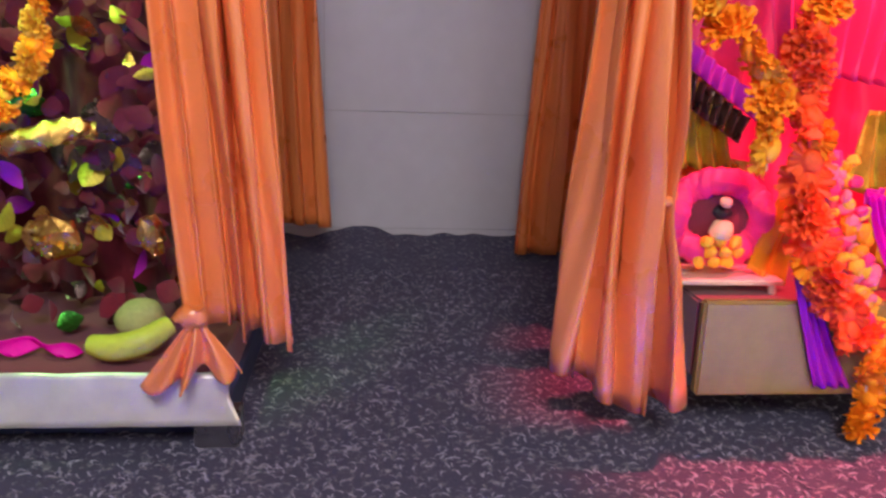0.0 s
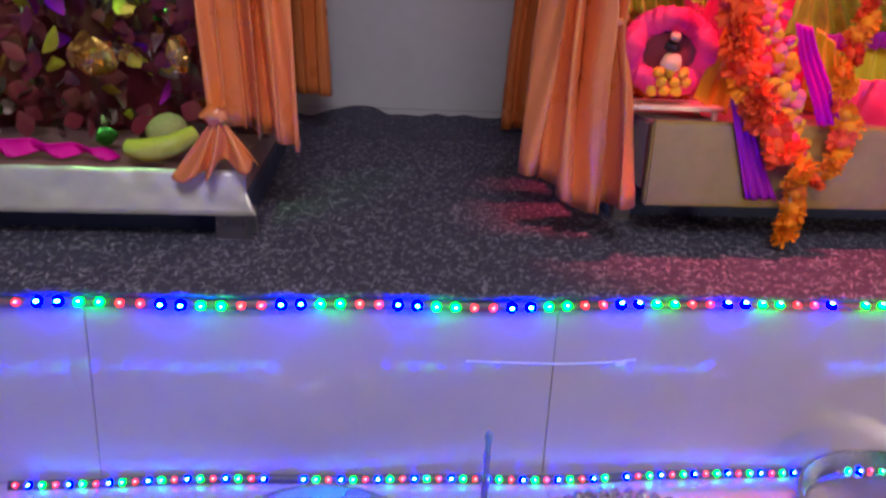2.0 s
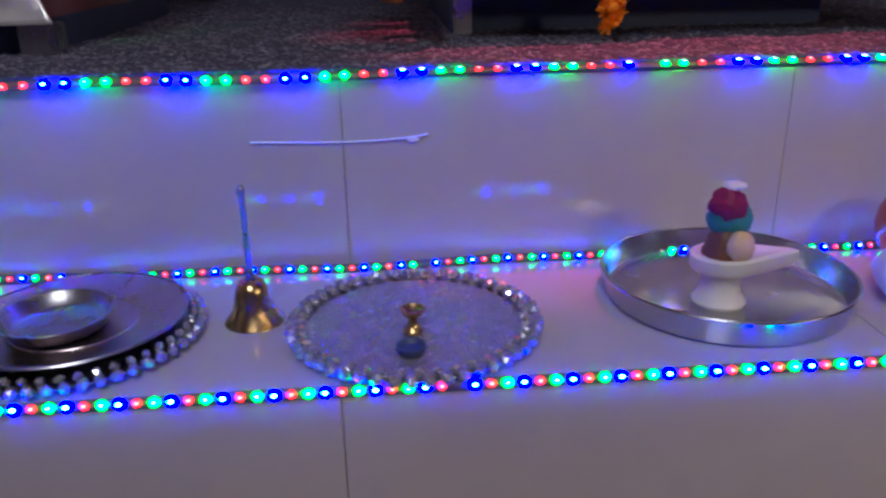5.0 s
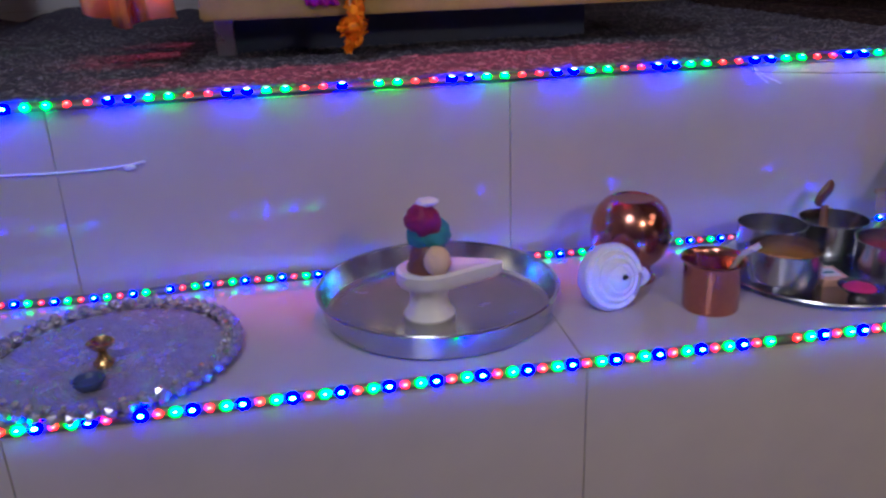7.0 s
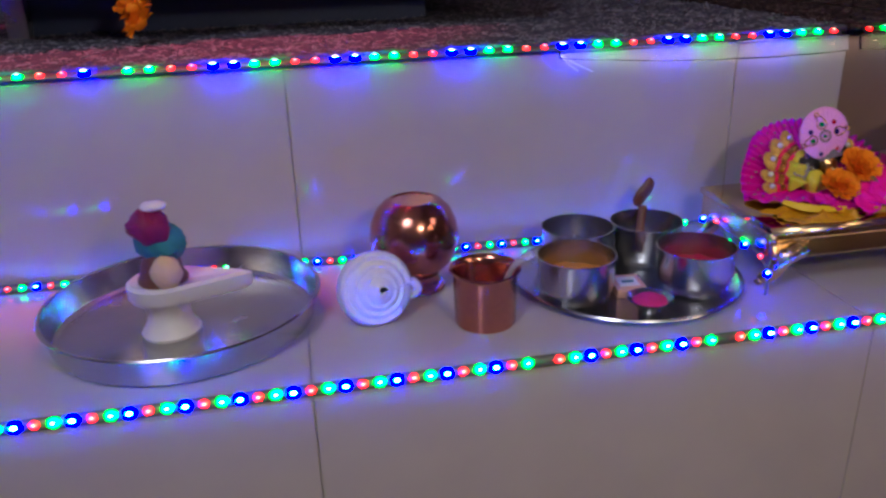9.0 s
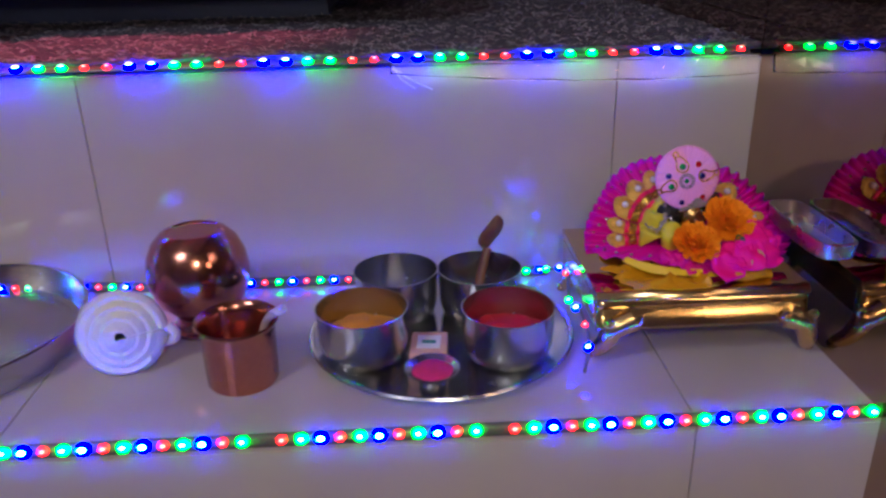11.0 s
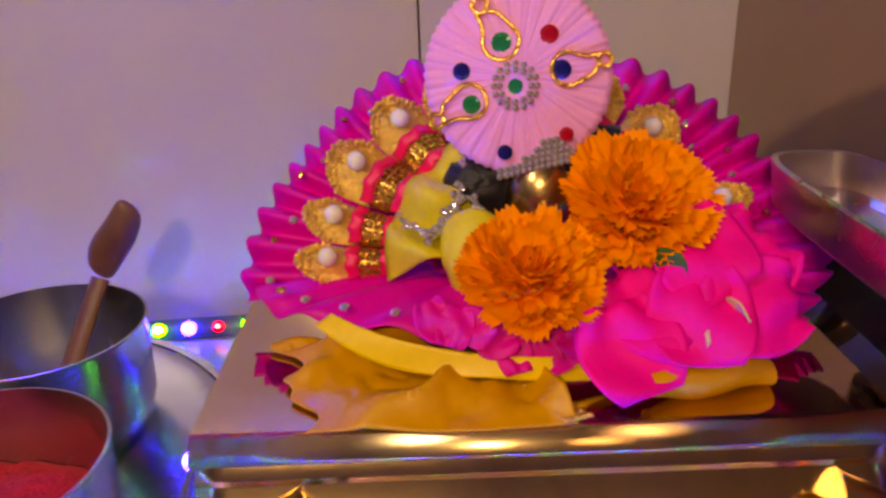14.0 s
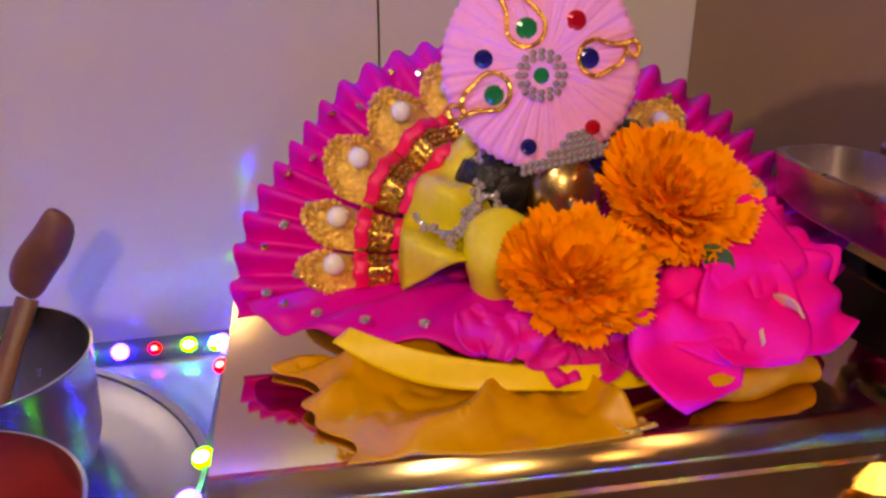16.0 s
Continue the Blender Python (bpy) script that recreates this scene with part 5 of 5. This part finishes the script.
# ---- left altar clutter ----
solo("altar_backcloth", sheet(lambda u, v: (-0.95 + 0.77 * u, 1.02 + 0.012 * math.sin(50 * u) + 0.03 * noise.noise(Vector((u * 14, v * 7, 2))), 0.71 + 1.0 * v), 130, 30), MAROON, "dark maroon backcloth behind foil decorations", "cloth", "altar drapes", thick=0.002)
rnd = random.Random(21)
bm = bmesh.new()
for i in range(620):
    cx, cz = rnd.uniform(-0.62, -0.225), rnd.uniform(0.735, 1.22)
    cy = rnd.uniform(0.84, 0.985)
    L, W = rnd.uniform(0.016, 0.046), rnd.uniform(0.006, 0.016)
    turn = Euler((rnd.uniform(-1, 1), rnd.uniform(0, 6.28), rnd.uniform(-0.7, 0.7))).to_matrix()
    kind = rnd.choices((0, 1, 2, 3, 4, 5), (12, 3.5, 0.8, 1.4, 0.7, 0.5))[0]
    rows = []
    for q in range(6):
        v = q / 5
        w = W * math.sin(math.pi * (0.04 + 0.92 * v))
        rows.append([bm.verts.new(Vector((cx, cy, cz)) + turn @ Vector((s * w, 0.35 * abs(s) * w - 0.25 * L * v * v, (v - 0.5) * L))) for s in (-1, 0, 1)])
    for r0, r1 in zip(rows, rows[1:]):
        for j in range(2):
            f = bm.faces.new((r0[j], r0[j + 1], r1[j + 1], r1[j]))
            f.material_index = kind
            f.smooth = True
solo("foil_leaves", bm, [MAROON, DULLFOIL, GREENFOIL, OLIVE_GOLD, PURPLE, GOLD_FOIL], "tangle of maroon, green and gold foil leaves", "decoration", kind="stuff")
for pts, r in (([(-0.44, 0.80, 0.945), (-0.39, 0.795, 0.95), (-0.34, 0.80, 0.962), (-0.315, 0.81, 0.962)], 0.011), ([(-0.445, 0.80, 0.975), (-0.41, 0.80, 0.985), (-0.37, 0.805, 1.0)], 0.007)):
    solo("tinsel_sprig", lumpy(tube(smooth_path(pts, 8), r, 10, taper=lambda s: 0.35 + 0.9 * math.sin(math.pi * (0.1 + 0.8 * s))), 0.005, 110), GREENFOIL if r < 0.01 else GOLD_FOIL, "glittering tinsel sprig on the altar", "decoration", "tinsel sprigs")
solo("foil_flower", lumpy(ball(0.024, 18, (1.3, 0.5, 0.9)), 0.012, 90), GOLD_FOIL, "crumpled gold foil flower on altar", "decoration", at=pose(-0.372, 0.82, 0.842))
solo("foil_flower", lumpy(ball(0.020, 18, (0.6, 0.5, 1.2)), 0.010, 90, 4), GOLD_FOIL, "crumpled gold foil flower on altar", "decoration", at=pose(-0.262, 0.80, 0.852))
bn = tube(smooth_path([(-0.325, 0.772, 0.739), (-0.300, 0.765, 0.738), (-0.270, 0.768, 0.744), (-0.245, 0.785, 0.757)], 6), 0.0125, 12, taper=lambda s: 0.45 + 0.75 * math.sin(math.pi * (0.12 + 0.76 * s)) ** 0.6)
solo("banana", bn, BANANA, "greenish yellow banana on the altar base", "banana")
solo("coconut", lumpy(ball(0.026, 22, (1.05, 1.0, 0.95)), 0.002, 60), COCONUT, "pale round fruit behind a banana", "fruit", at=pose(-0.285, 0.815, 0.751))
drape("drape", "crumpled magenta cloth on the altar", (-0.62, 0.755), (-0.36, 0.735), (-0.62, 0.725), (-0.34, 0.722), 0.79, MAGENTA, 5, 0.010)

# ---- cable and loose lamps beside the stool ----
cable = thing("cable", "thin cable with a few coloured lamps beside the stool", "cable", 1.137, 0.50, SHELF_Z)
o = cable.matrix_basis.translation.copy()
line = smooth_path([Vector(q) - o for q in ((1.125, 0.528, 0.412), (1.138, 0.500, 0.428), (1.140, 0.460, 0.440), (1.136, 0.420, 0.428), (1.137, 0.385, 0.440), (1.139, 0.358, 0.425), (1.134, 0.348, 0.4035))], 6)
part("lead", tube(line, 0.0014, 6), TAPE, cable)
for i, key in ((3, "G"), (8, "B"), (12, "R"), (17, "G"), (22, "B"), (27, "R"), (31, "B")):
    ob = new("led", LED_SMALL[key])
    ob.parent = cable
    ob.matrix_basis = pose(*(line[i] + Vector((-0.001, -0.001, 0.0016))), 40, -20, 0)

# ---- threads on the riser ----
thread = thing("plastic_thread", "white plastic thread stuck on the tiled riser", "thread", 0.18, 0.556, 0.551)
o = thread.matrix_basis.translation.copy()
part("strand", tube(smooth_path([Vector(q) - o for q in ((0.085, 0.5575, 0.5525), (0.14, 0.5572, 0.5505), (0.20, 0.5572, 0.5495), (0.25, 0.5570, 0.5515), (0.279, 0.5560, 0.5555))], 6), 0.0011, 8), WHITE_PLASTIC, thread)
part("loose_end", lumpy(ball(0.0030, 10, (2.4, 0.6, 0.9), Vector((0.262, 0.5565, 0.5505)) - o), 0.0012, 300), WHITE_PLASTIC, thread)
tie = thing("cable_tie", "split white cable tie below the light strip", "cable tie", 0.99, 0.552, 0.615)
o = tie.matrix_basis.translation.copy()
for end in ((1.024, 0.547, 0.5965), (1.008, 0.549, 0.5975)):
    part("tail", tube(smooth_path([Vector(q) - o for q in ((0.988, 0.553, 0.6165), ((0.988 + end[0]) / 2 - 0.002, 0.549, 0.606), end)], 6), 0.0009, 6), WHITE_PLASTIC, tie)


# ---- clear film hanging under the light strip ----
def film_sheet(u, v):
    x = 0.985 + 0.350 * u
    hang = 0.004 + 0.016 * math.sin(math.pi * min(1.0, 0.08 + 0.6 * u))
    return (x - 1.16, -0.003 - 0.006 * v + 0.0016 * math.sin(31 * u + 2 * v) + 0.0012 * noise.noise(Vector((u * 14, v * 2, 0))), -hang * v)


plastic = thing("plastic_film", "clear plastic film hanging loosely under the light strip", "plastic film", 1.16, 0.553, 0.6205)
part("sheet", sheet(film_sheet, 90, 8), CLEAR, plastic, thick=0.0004).visible_shadow = False
